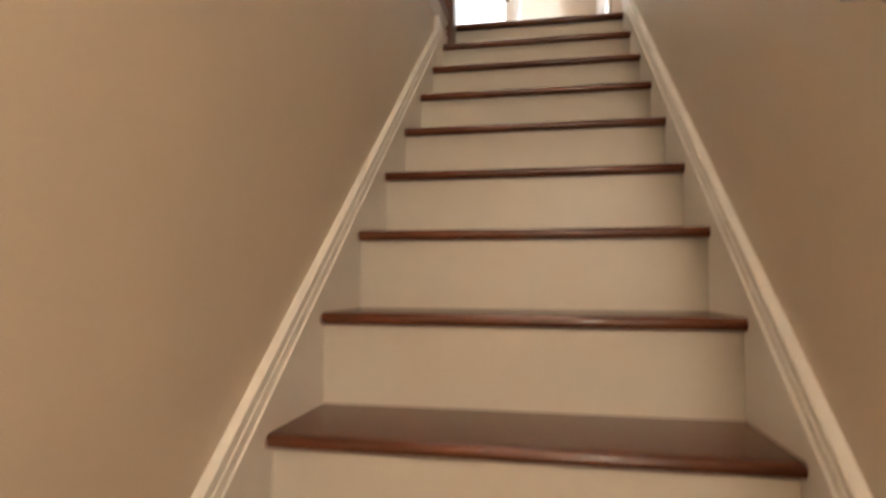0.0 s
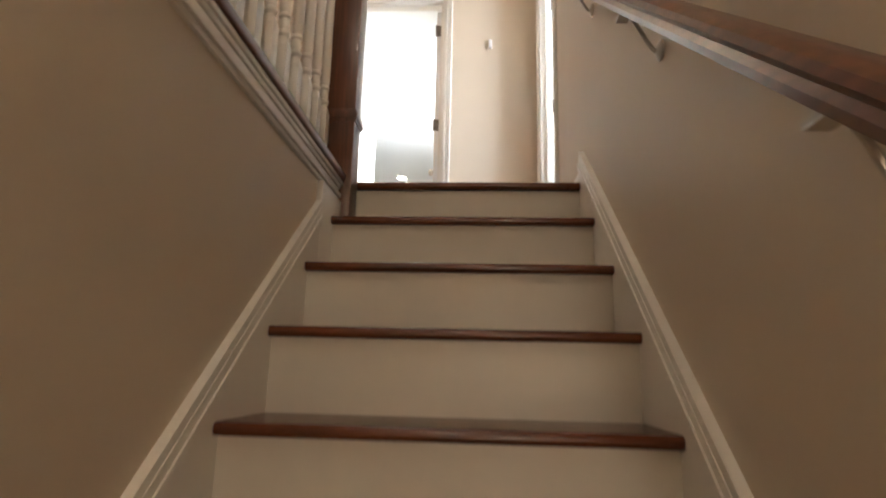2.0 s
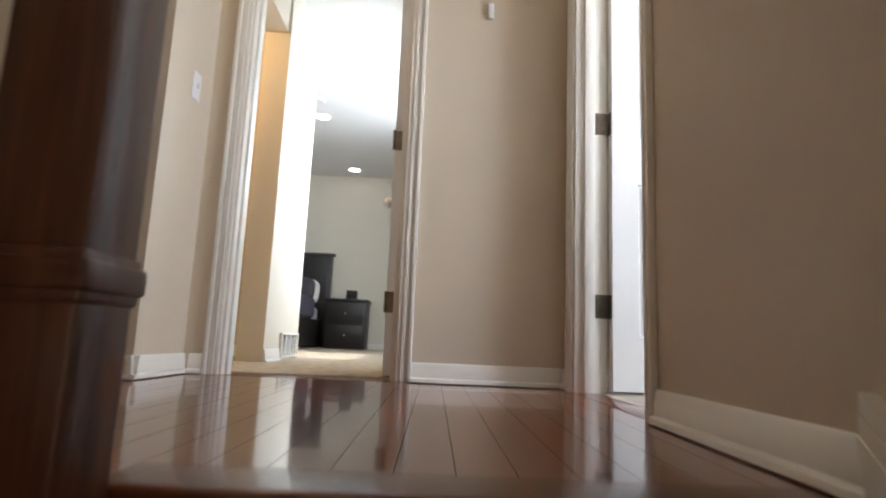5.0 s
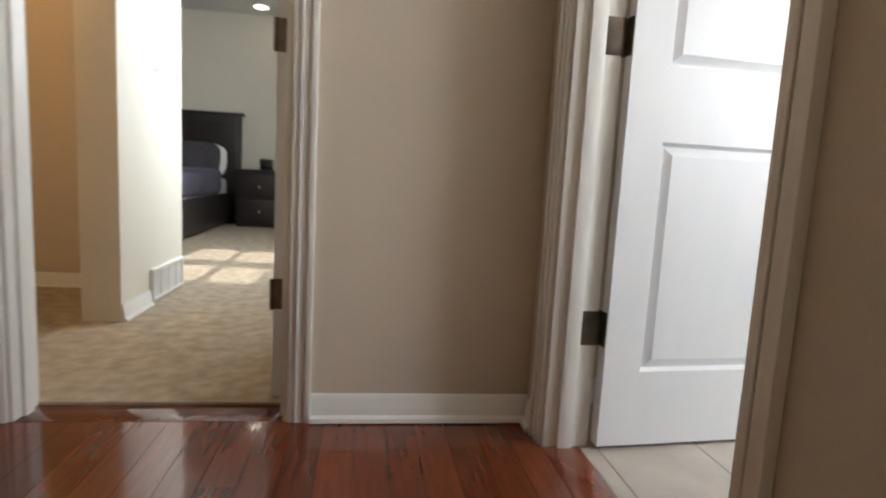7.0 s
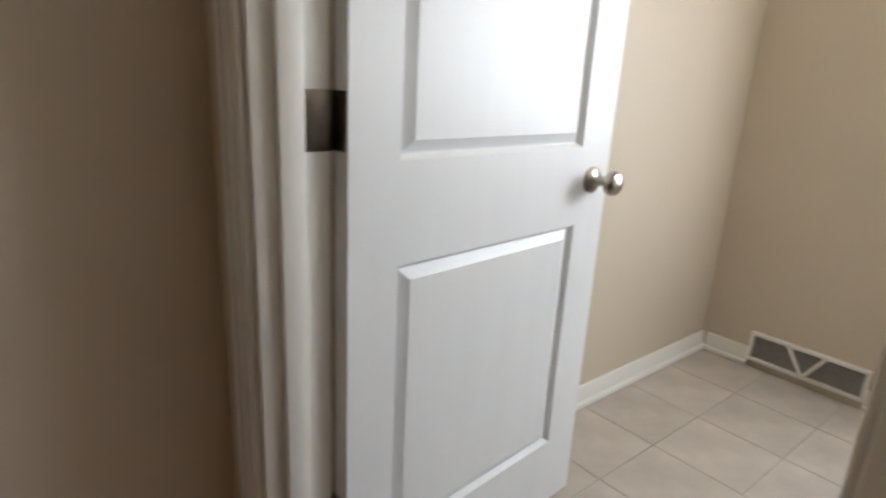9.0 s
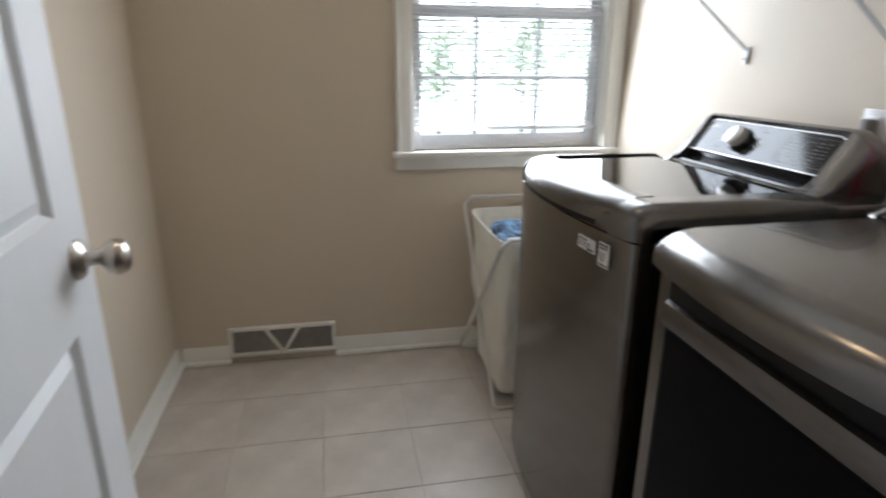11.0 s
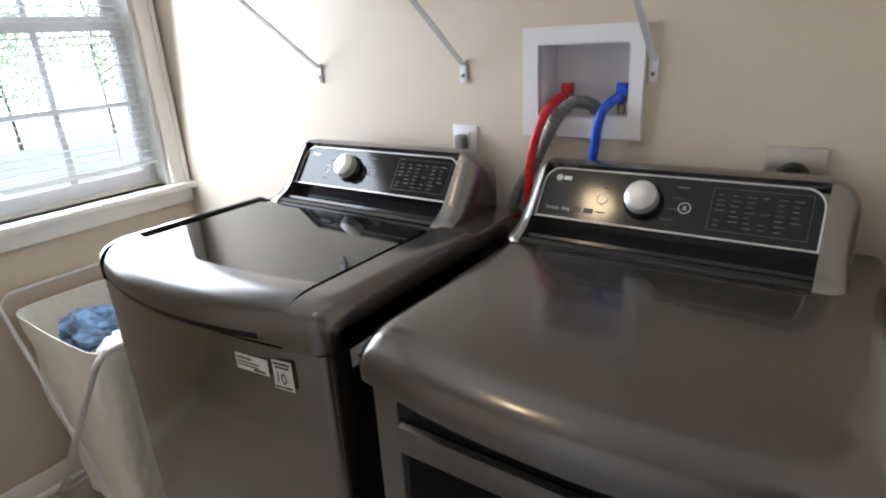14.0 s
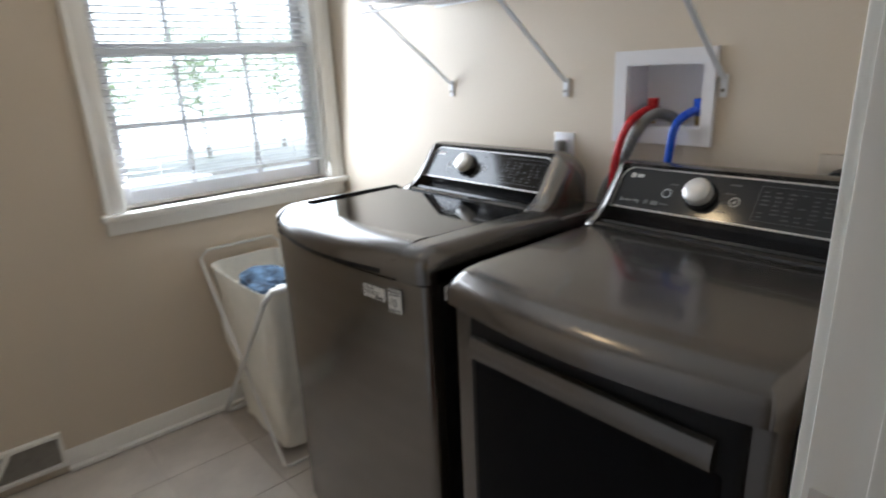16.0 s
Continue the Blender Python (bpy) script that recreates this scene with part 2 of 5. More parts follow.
def lathe(bm, profile, centre, sides=20, turn=None):
    """Turns (radius, height) rows about an axis through centre; turn is a 3x3 that lays the axis."""
    c = Vector(centre)
    turn = turn or Matrix.Identity(3)
    rings = [[bm.verts.new(c + turn @ Vector((r * math.cos(a), r * math.sin(a), h))) for a in [2 * math.pi * k / sides for k in range(sides)]] for r, h in profile]
    for a, b in zip(rings, rings[1:]):
        for k in range(sides):
            bm.faces.new((a[k], a[(k + 1) % sides], b[(k + 1) % sides], b[k]))
    bm.faces.new(rings[0][::-1])
    bm.faces.new(rings[-1])


def finish(name, bm, material, smooth=True):
    bmesh.ops.recalc_face_normals(bm, faces=bm.faces)
    me = bpy.data.meshes.new(name)
    bm.to_mesh(me)
    bm.free()
    me.materials.append(material)
    if smooth:
        me.shade_smooth()
        me.set_sharp_from_angle(angle=radians(35))
    return me


def part(name, bm, material, parent, label="", local=False):
    """Links a bmesh as one mesh under a thing or a part."""
    if not local:
        bmesh.ops.translate(bm, verts=bm.verts, vec=-origin(parent))
    ob = new(name, finish(name, bm, material))
    ob.parent = parent
    return tagged(ob, label)


def thing(name, at, label, category, group="", kind=""):
    ob = new(name)
    ob.location = at
    ob.empty_display_size = 0.1
    return tagged(ob, label, category, group, kind)


def solid(name, bm, material, label, category, group="", kind=""):
    return tagged(new(name, finish(name, bm, material)), label, category, group, kind)


def setting(name, bm, material, label, category):
    return solid(name, bm, material, label, category, kind="structure")


def wall(name, axis, p0, p1, a0, a1, z0, z1, holes=(), material=WALL, label="beige painted plaster wall"):
    """A wall p0 to p1 thick, from a0 to a1 along the other axis, with holes (a0, a1, z0, z1)."""
    bm = bmesh.new()
    A = sorted({a0, a1, *[h[0] for h in holes], *[h[1] for h in holes]})
    Z = sorted({z0, z1, *[h[2] for h in holes], *[h[3] for h in holes]})
    full = lambda i, j: 0 <= i < len(A) - 1 and 0 <= j < len(Z) - 1 and not any(h[0] <= (A[i] + A[i + 1]) / 2 <= h[1] and h[2] <= (Z[j] + Z[j + 1]) / 2 <= h[3] for h in holes)
    def Q(p, a, z):
        return bm.verts.new((p, a, z) if axis == "x" else (a, p, z))
    def quad(*c):
        bm.faces.new([Q(*q) for q in c])
    for i in range(len(A) - 1):
        for j in range(len(Z) - 1):
            if not full(i, j):
                continue
            l, r, b, t = A[i], A[i + 1], Z[j], Z[j + 1]
            for p in (p0, p1):
                quad((p, l, b), (p, r, b), (p, r, t), (p, l, t))
            if not full(i - 1, j):
                quad((p0, l, b), (p1, l, b), (p1, l, t), (p0, l, t))
            if not full(i + 1, j):
                quad((p0, r, b), (p1, r, b), (p1, r, t), (p0, r, t))
            if not full(i, j - 1):
                quad((p0, l, b), (p1, l, b), (p1, r, b), (p0, r, b))
            if not full(i, j + 1):
                quad((p0, l, t), (p1, l, t), (p1, r, t), (p0, r, t))
    bmesh.ops.remove_doubles(bm, verts=bm.verts, dist=1e-5)
    return setting(name, bm, material, label, "wall")


# ---- plan, in metres; hall floor is z = 0 ----
RISE, RUN, NOSE = 0.2045, 0.2453, 0.016
OVER = 0.033                  # tread overhang
XL, XR = -0.02, 0.90          # stair walls
WT = 0.12                     # wall thickness
YN = 1.655                    # hall end wall
CH = 2.36                     # ceiling height
LX0, LX1 = XR + WT, 3.08      # laundry, west to east
LY0, LY1 = -0.05, 1.80        # laundry, south to north
DJ0, DJ1 = 0.742, 1.505        # laundry door opening
DH = 1.985                    # door head
BX0, BX1 = -0.475, 0.225      # bedroom door opening
BED_Y, BED_X = 7.1, 0.55      # bedroom far and east walls
FLOOR_B = -2.863               # lower floor

# walls
wall("wall_stair_right", "x", XR, XR + WT, -4.3, YN + WT, FLOOR_B, CH, [(DJ0, DJ1, -0.03, DH)])
wall("wall_stair_left", "x", XL - 0.14, XL, -4.3, -0.028, FLOOR_B, -0.120)
wall("wall_stair_south", "y", -4.42, -4.3, -1.8, XR + WT, FLOOR_B, CH)
wall("wall_hall_end", "y", YN, YN + WT, -0.74, XR, 0, CH, [(BX0, BX1, 0, DH)])
wall("wall_hall_return", "x", -0.74, -0.62, 1.268, YN, 0, CH)
wall("wall_hall_north", "y", 1.268, 1.388, -1.8, -0.74, 0, CH)
wall("wall_hall_west", "x", -1.92, -1.8, -4.42, 1.388, 0, CH)
wall("wall_laundry_south", "y", LY0 - WT, LY0, LX0, LX1 + WT, -0.05, CH, [(1.514, 1.705, 1.127, 1.272)])
wall("wall_laundry_east", "x", LX1, LX1 + WT, LY0, LY1, -0.05, CH, [(0.02, 0.82, 0.865, 1.93)])
wall("wall_laundry_north", "y", LY1, LY1 + WT, LX0, LX1 + WT, -0.05, CH)
wall("wall_bedroom_east", "x", BED_X, BED_X + WT, YN + WT, BED_Y, 0, CH, [(3.30, 3.90, 1.0, 2.0), (4.05, 4.65, 1.0, 2.0)], BEDWALL, "cream painted bedroom wall")
wall("wall_bedroom_north", "y", BED_Y, BED_Y + WT, -4.2, BED_X + WT, 0, CH, (), BEDWALL, "cream painted bedroom wall")
wall("wall_bedroom_west", "x", -4.32, -4.2, 3.3, BED_Y + WT, 0, CH, (), BEDWALL, "cream painted bedroom wall")
wall("wall_bedroom_passage", "x", -0.74, -0.585, 2.62, 3.42, 0, CH, (), BEDWALL, "white painted passage wall beside the closet opening")
wall("wall_closet_header", "x", -0.74, -0.60, YN + WT, 2.62, 2.0, CH, (), BEDWALL, "header over the closet opening")
wall("wall_closet_north", "y", 3.3, 3.42, -4.2, -0.74, 0, CH, (), WALL, "beige closet wall")
wall("wall_closet_west", "x", -1.92, -1.8, 1.388, 3.3, 0, CH, (), WALL, "beige closet wall")
wall("wall_closet_south", "y", 1.535, YN, -1.8, -0.74, 0, CH, (), WALL, "beige closet wall")
setting("ceiling", boxes((-1.92, XR + WT, -4.42, YN + WT, CH, CH + 0.1), (LX0, LX1 + WT, LY0 - WT, LY1 + WT, CH + 0.002, CH + 0.1), (-4.32, BED_X + WT, YN + WT, BED_Y + WT, CH, CH + 0.1)), CEIL, "flat white painted ceiling", "ceiling")

# floors
hall_floor = setting("floor", boxes((-0.62, 0.998, 0.0, YN + 0.11, -0.03, -0.006)), DARKGAP, "glossy red cherry hardwood hall floor", "floor")
setting("floor_landing", boxes((-1.8, -0.62, -4.3, 1.268, -0.03, 0.0), (-0.62, XL - 0.15, -4.3, 0.0, -0.03, 0.0)), PLANK, "glossy red cherry landing floor", "floor")
laundry_floor = setting("floor_laundry", boxes((0.998, LX1, LY0, LY1, -0.05, -0.004)), GROUT, "beige square tile laundry floor", "floor")
setting("floor_bedroom", boxes((-4.2, BED_X, YN + 0.112, BED_Y, -0.04, 0.008)), CARPET, "beige patterned cut-pile carpet", "carpet")
setting("floor_lower", boxes((XL, XR, -4.3, -3.10, FLOOR_B - 0.1, FLOOR_B)), OAK, "dark wooden floor at the stair foot", "floor")

# ---- staircase ----
stairs = thing("staircase", (0.44, 0, FLOOR_B), "straight staircase with dark oak treads and cream risers", "stairs")
X0, X1 = 0.0, 0.879
NSTEP = 14


def tread_profile(y, z, depth):
    """A tread with a rounded nose, seen from the side."""
    r = 0.0135
    nose = [(y + r - r * math.sin(a), z - r + r * math.cos(a)) for a in [math.pi * k / 8 for k in range(9)]]
    return nose + [(y + depth, z - 2 * r), (y + depth, z)]


for k in range(NSTEP):
    y = -NOSE - RUN * k
    z = -RISE * k
    bm = bmesh.new()
    prism(bm, tread_profile(y, z, 0.115 if k == 0 else RUN + OVER + 0.006), "x", X0, X1)
    part("tread", bm, OAK, stairs)
    ry = y + 0.028
    bm = bmesh.new()
    box(bm, X0, X1, ry, ry + 0.015, z - RISE, z - 0.027)
    part("riser", bm, RISER, stairs)


def slope(y):
    return RISE / RUN * (y + NOSE)


# skirt boards up both sides, with a moulded cap
def skirt(name, x0, x1, y0, y1, cx0, cx1):
    bm = bmesh.new()
    prism(bm, [(y0, slope(y0) - 0.34), (y1, slope(y1) - 0.34), (y1, slope(y1) + 0.062), (y0, slope(y0) + 0.062)], "x", x0, x1)
    ob = part(name, bm, TRIM, stairs)
    bm = bmesh.new()
    for a, b, o in ((0.034, 0.062, 0.0), (0.062, 0.088, 0.004), (0.088, 0.112, 0.006)):
        prism(bm, [(y0, slope(y0) + a), (y1, slope(y1) + a), (y1, slope(y1) + b), (y0, slope(y0) + b)], "x", cx0 + (o if cx0 > 0.5 else 0), cx1 - (o if cx0 < 0.5 else 0))
    part("moulding", bm, TRIM, ob)


skirt("skirt_board", X1, XR, -4.0, 0.009, X1 - 0.006, XR)
skirt("skirt_board", XL, X0, -4.0, -0.376, XL, X0 + 0.006)
bm = boxes((XL, X0 + 0.001, -0.376, -0.116, -0.72, -0.120), bevel=0.002)
part("skirt_block", bm, TRIM, stairs)

# ---- landing guard: cap, trim, balusters, newel, top rail ----
guard = thing("balustrade", (-0.07, -1.8, -0.120), "white turned balusters on a dark oak cap beside the stairwell", "balustrade")
bm = boxes((-0.14, 0.012, -4.3, -0.1345, -0.044, -0.012), bevel=0.009, seg=3)
part("cap", bm, OAKY, guard, "dark oak cap rail")
bm = boxes((-0.15, 0.004, -4.3, -0.1345, -0.058, -0.0445), (-0.15, -0.004, -4.3, -0.1345, -0.071, -0.058), (-0.15, -0.010, -4.3, -0.1345, -0.09, -0.071), (-0.15, -0.002, -4.3, -0.1345, -0.106, -0.09), (-0.15, -0.010, -4.3, -0.1345, -0.120, -0.106), bevel=0.0025)
part("trim", bm, TRIM, guard, "white stepped moulding under the cap")
newel = bmesh.new()
box(newel, -0.076, 0.032, -0.134, -0.030, -0.2035, 1.08, bevel=0.004)
newel_ob = part("newel_post", newel, OAKUP, guard, "square dark oak newel post")
for z in (0.205, 0.86):
    part("band", boxes((-0.086, 0.042, -0.144, -0.020, z, z + 0.032), (-0.081, 0.037, -0.139, -0.025, z - 0.012, z + 0.042), bevel=0.006), OAKUP, newel_ob)
part("newel_cap", boxes((-0.089, 0.045, -0.147, -0.017, 1.08, 1.105), (-0.064, 0.020, -0.122, -0.042, 1.105, 1.13), bevel=0.008), OAKUP, newel_ob)
part("handrail", boxes((-0.102, -0.042, -4.3, -0.1345, 0.88, 0.94), bevel=0.02, seg=4), OAKY, guard)


def baluster_mesh():
    bm = bmesh.new()
    box(bm, -0.02, 0.02, -0.02, 0.02, -0.043, 0.165)
    s = 0.02
    lo = [bm.verts.new((x * s, y * s, 0.165)) for x, y in ((-1, -1), (1, -1), (1, 1), (-1, 1))]
    hi = [bm.verts.new((x * 0.0125, y * 0.0125, 0.192)) for x, y in ((-1, -1), (1, -1), (1, 1), (-1, 1))]
    for k in range(4):
        bm.faces.new((lo[k], lo[(k + 1) % 4], hi[(k + 1) % 4], hi[k]))
    prof = [(0.012, 0.18), (0.0125, 0.195), (0.019, 0.203), (0.019, 0.212), (0.013, 0.218), (0.0165, 0.235), (0.0135, 0.252), (0.0185, 0.258), (0.0185, 0.266), (0.0145, 0.272), (0.0185, 0.285), (0.018, 0.40), (0.0135, 0.70), (0.012, 0.86)]
    lathe(bm, prof, (0, 0, 0), 14)
    return finish("baluster", bm, TRIM)


bal = baluster_mesh()
for i in range(37):
    ob = new("baluster", bal)
    ob.parent = guard
    ob.location = Vector((-0.072, -0.201 - 0.109 * i, 0.03)) - Vector(guard.location)

# ---- wall handrail ----
rail = thing("wall_handrail", (0.83, -1.6, -0.4), "dark oak wall handrail on nickel brackets", "handrail")
RAILZ = 0.882


def railz(y):
    return slope(y) + RAILZ


bm = bmesh.new()
prof = [(0.022, -0.028), (0.026, -0.012), (0.020, 0.0), (0.029, 0.012), (0.027, 0.026), (0.014, 0.036), (-0.014, 0.036), (-0.027, 0.026), (-0.029, 0.012), (-0.020, 0.0), (-0.026, -0.012), (-0.022, -0.028)]
ends = []
for y in (-3.9, -0.156):
    ends.append([bm.verts.new((0.825 + px, y, railz(y) + pz)) for px, pz in prof])
for k in range(12):
    bm.faces.new((ends[0][k], ends[0][(k + 1) % 12], ends[1][(k + 1) % 12], ends[1][k]))
bm.faces.new(ends[0])
bm.faces.new(ends[1][::-1])
part("rail", bm, OAKY, rail)
for y in (-0.24, -0.935, -1.61, -2.30, -2.98, -3.66):
    z = railz(y)
    bm = bmesh.new()
    lathe(bm, [(0.0, 0), (0.024, 0.0), (0.024, 0.004), (0.016, 0.008), (0.008, 0.012)], (XR - 0.001, y, z - 0.125), 14, Matrix.Rotation(radians(-90), 3, "Y"))
    tube(bm, spline([(XR - 0.008, y, z - 0.125), (XR - 0.022, y, z - 0.118), (0.840, y, z - 0.046), (0.828, y, z - 0.03)], 6), 0.005, 8)
    box(bm, 0.812, 0.838, y - 0.035, y + 0.035, z - 0.034, z - 0.027)
    part("bracket", bm, NICKEL, rail)


# ---- trim: casings, jambs, baseboards ----
def casing(name, axis, plane, out, a, b, top, z0=0.0, w=0.062):
    """Moulded casing about an opening a to b on a wall plane; out is the side it stands on."""
    bm = bmesh.new()
    def put(p0, p1, q0, q1, z_0, z_1):
        p0, p1 = sorted((p0, p1))
        if axis == "x":
            box(bm, p0, p1, q0, q1, z_0, z_1, bevel=0.0025)
        else:
            box(bm, q0, q1, p0, p1, z_0, z_1, bevel=0.0025)
    for f0, f1, d in ((0.0, 0.30, 0.011), (0.30, 0.42, 0.016), (0.42, 0.74, 0.013), (0.74, 1.0, 0.019)):
        put(plane, plane + out * d, a - f1 * w, a - f0 * w, z0, top + f1 * w)
        put(plane, plane + out * d, b + f0 * w, b + f1 * w, z0, top + f1 * w)
        put(plane, plane + out * d, a - f0 * w, b + f0 * w, top + f0 * w, top + f1 * w)
    return setting(name, bm, TRIM, "white moulded door casing", "trim")


casing("trim_laundry_door_hall", "x", XR, -1, DJ0, DJ1, DH)
casing("trim_laundry_door_inside", "x", XR + WT, 1, DJ0 + 0.004, DJ1 + 0.008, DH + 0.008)
casing("trim_bedroom_door_hall", "y", YN, -1, BX0, BX1, DH)
casing("trim_bedroom_door_inside", "y", YN + WT, 1, BX0, BX1, DH)


def jamb(name, rows):
    return setting(name, boxes(*rows, bevel=0.0015), TRIM, "white painted door jamb with stop", "trim")


jamb_1 = jamb("trim_laundry_jamb", [(XR, XR + WT, DJ0, DJ0 + 0.012, 0.0, DH - 0.012), (XR, XR + WT, DJ1 - 0.012, DJ1, 0.0, DH - 0.012), (XR, XR + WT, DJ0, DJ1, DH - 0.012, DH),
                           (XR + 0.035, XR + 0.075, DJ0 + 0.012, DJ0 + 0.024, 0, DH - 0.024), (XR + 0.035, XR + 0.075, DJ1 - 0.024, DJ1 - 0.012, 0, DH - 0.024), (XR + 0.035, XR + 0.075, DJ0 + 0.012, DJ1 - 0.012, DH - 0.024, DH - 0.012)])
jamb_2 = jamb("trim_bedroom_jamb", [(BX0, BX0 + 0.012, YN, YN + WT, 0.0, DH - 0.012), (BX1 - 0.012, BX1, YN, YN + WT, 0.0, DH - 0.012), (BX0, BX1, YN, YN + WT, DH - 0.012, DH),
                           (BX0 + 0.012, BX0 + 0.024, YN + 0.035, YN + 0.075, 0, DH - 0.024), (BX1 - 0.024, BX1 - 0.012, YN + 0.035, YN + 0.075, 0, DH - 0.024), (BX0 + 0.012, BX1 - 0.012, YN + 0.035, YN + 0.075, DH - 0.024, DH - 0.012)])


def baseboard(axis, plane, out, a, b, h=0.08):
    bm = bmesh.new()
    prof = [(0, 0.004), (0.026, 0.004), (0.024, 0.016), (0.013, 0.022), (0.013, h - 0.028), (0.009, h - 0.02), (0.009, h - 0.008), (0.004, h), (0, h)]
    poly = [(plane + out * p, z) for p, z in prof]
    prism(bm, poly, "y" if axis == "x" else "x", a, b)
    return setting("baseboard", bm, TRIM, "white moulded baseboard with shoe strip", "baseboard")


cw = 0.063
baseboard("y", YN, -1, BX1 + cw, XR)
baseboard("x", XR, -1, DJ1 + cw, YN - 0.026)
baseboard("x", XR, -1, 0.009, DJ0 - cw)
baseboard("y", YN, -1, -0.594, BX0 - cw)
baseboard("x", -0.62, 1, 1.242, YN)
baseboard("y", 1.268, -1, -1.8, -0.594)
baseboard("y", LY1, -1, LX0, LX1)
baseboard("x", LX1, -1, LY0, 1.160)
baseboard("x", LX1, -1, 1.590, LY1 - 0.026)
baseboard("y", LY0, 1, LX0, LX1 - 0.026)
baseboard("x", LX0, 1, DJ1 + cw, LY1 - 0.026)
baseboard("x", -0.585, 1, 2.62, 2.93)
baseboard("y", 3.3, -1, -1.8, -0.74)
baseboard("y", BED_Y, -1, -4.2, BED_X)
baseboard("x", BED_X, -1, 2.5, BED_Y - 0.026)


# ---- doors ----
def panel_door(name, width, height, panels, label):
    """A moulded door leaf, hinge edge at x = 0, faces at y = 0 and y = 0.035."""
    leaf = thing(name, (0, 0, 0), label, "door", kind="structure")
    bm = bmesh.new()
    th = 0.035
    zs = sorted({0.0, height, *[p[2] for p in panels], *[p[3] for p in panels]})
    xs = sorted({0.0, width, *[p[0] for p in panels], *[p[1] for p in panels]})
    def ring(x0, x1, z0, z1, y):
        return [bm.verts.new(c) for c in ((x0, y, z0), (x1, y, z0), (x1, y, z1), (x0, y, z1))]
    for side, y in ((1, 0.0), (-1, th)):
        for i in range(len(xs) - 1):
            for j in range(len(zs) - 1):
                c = (xs[i], xs[i + 1], zs[j], zs[j + 1])
                if any(abs(c[0] - p[0]) < 1e-6 and abs(c[2] - p[2]) < 1e-6 for p in panels):
                    steps = [(0, 0), (0.008, 0.013), (0.011, 0.013), (0.032, 0.003)]
                    rs = [ring(c[0] + d, c[1] - d, c[2] + d, c[3] - d, y + side * h) for d, h in steps]
                    for a, b in zip(rs, rs[1:]):
                        for k in range(4):
                            bm.faces.new((a[k], a[(k + 1) % 4], b[(k + 1) % 4], b[k]))
                    bm.faces.new(rs[-1])
                else:
                    bm.faces.new(ring(*c, y))
    for a, b in (((0, 0), (width, 0)), ((width, 0), (width, height)), ((width, height), (0, height)), ((0, height), (0, 0))):
        bm.faces.new([bm.verts.new((p[0], q, p[1])) for p, q in ((a, 0), (b, 0), (b, th), (a, th))])
    bmesh.ops.remove_doubles(bm, verts=bm.verts, dist=1e-5)
    part("door_panel", bm, DOORW, leaf, local=True).data.shade_flat()
    for z in (0.31, 1.035, 1.80):
        bm = bmesh.new()
        tube(bm, [(-0.006, 0.039, z - 0.045), (-0.006, 0.039, z + 0.045)], 0.006, 10)
        box(bm, -0.0025, -0.0002, 0.004, 0.036, z - 0.045, z + 0.045)
        part("hinge_knuckle", bm, DARKNICKEL, leaf, local=True)
    for side, y in ((-1, 0.0), (1, th)):
        bm = bmesh.new()
        turn = Matrix.Rotation(radians(90 if side < 0 else -90), 3, "X")
        lathe(bm, [(0.031, 0.0), (0.032, 0.004), (0.026, 0.010), (0.012, 0.014), (0.010, 0.030), (0.014, 0.038), (0.026, 0.046), (0.029, 0.058), (0.024, 0.070), (0.012, 0.076)], (width - 0.068, y, 0.893), 24, turn)
        part("knob", bm, NICKEL, leaf, "satin nickel round door knob", local=True)
    return leaf


PANELS = [(0.104, 0.640, 0.2, 0.79), (0.104, 0.640, 0.972, 1.835)]
door_1 = panel_door("door_1", 0.762, 1.96, PANELS, "open white two-panel laundry door with round knob")
door_1.matrix_basis = pose(1.037, 1.467, 0.012, 0, 0, 5.0)
door_2 = panel_door("door_2", 0.69, 1.96, [(0.12, 0.57, 0.205, 0.79), (0.12, 0.57, 0.972, 1.835)], "open white two-panel bedroom door with round knob")
door_2.matrix_basis = pose(0.196, 1.80, 0.014, 0, 0, 91.5)


def hinge_leaf(x0, x1, y0, y1, z):
    return boxes((x0, x1, y0, y1, z - 0.045, z + 0.045), bevel=0.0018)


for z in (0.322, 1.047, 1.812):
    part("hinge_leaf", hinge_leaf(XR + 0.078, XR + WT + 0.004, DJ1 - 0.0145, DJ1 - 0.0115, z), DARKNICKEL, jamb_1, "satin nickel hinge leaf")
    part("hinge_leaf", hinge_leaf(BX1 - 0.0145, BX1 - 0.0115, YN + 0.078, YN + WT + 0.004, z), DARKNICKEL, jamb_2, "satin nickel hinge leaf")
solid("strike_plate", boxes((BX0 + 0.0105, BX0 + 0.0135, YN + 0.05, YN + 0.095, 0.87, 0.93), bevel=0.001), NICKEL, "nickel strike plate on the bedroom jamb", "strike plate")
solid("strike_plate", boxes((XR + 0.08, XR + 0.115, DJ0 + 0.0105, DJ0 + 0.0135, 0.87, 0.93), bevel=0.001), NICKEL, "nickel strike plate on the laundry jamb", "strike plate")


def switch(name, axis, plane, out, a, z, label):
    t = thing(name, (plane, a, z) if axis == "x" else (a, plane, z), label, "light switch")
    def bx(d0, d1, w, h, zc=0.0, bv=0.002):
        p0, p1 = sorted((plane + out * d0, plane + out * d1))
        r = (p0, p1, a - w, a + w, z + zc - h, z + zc + h) if axis == "x" else (a - w, a + w, p0, p1, z + zc - h, z + zc + h)
        return boxes(r, bevel=bv)
    part("plate", bx(0, 0.005, 0.035, 0.057), PLASTIC, t)
    part("toggle", bx(0.005, 0.016, 0.005, 0.011, 0.004), PLASTIC, t)


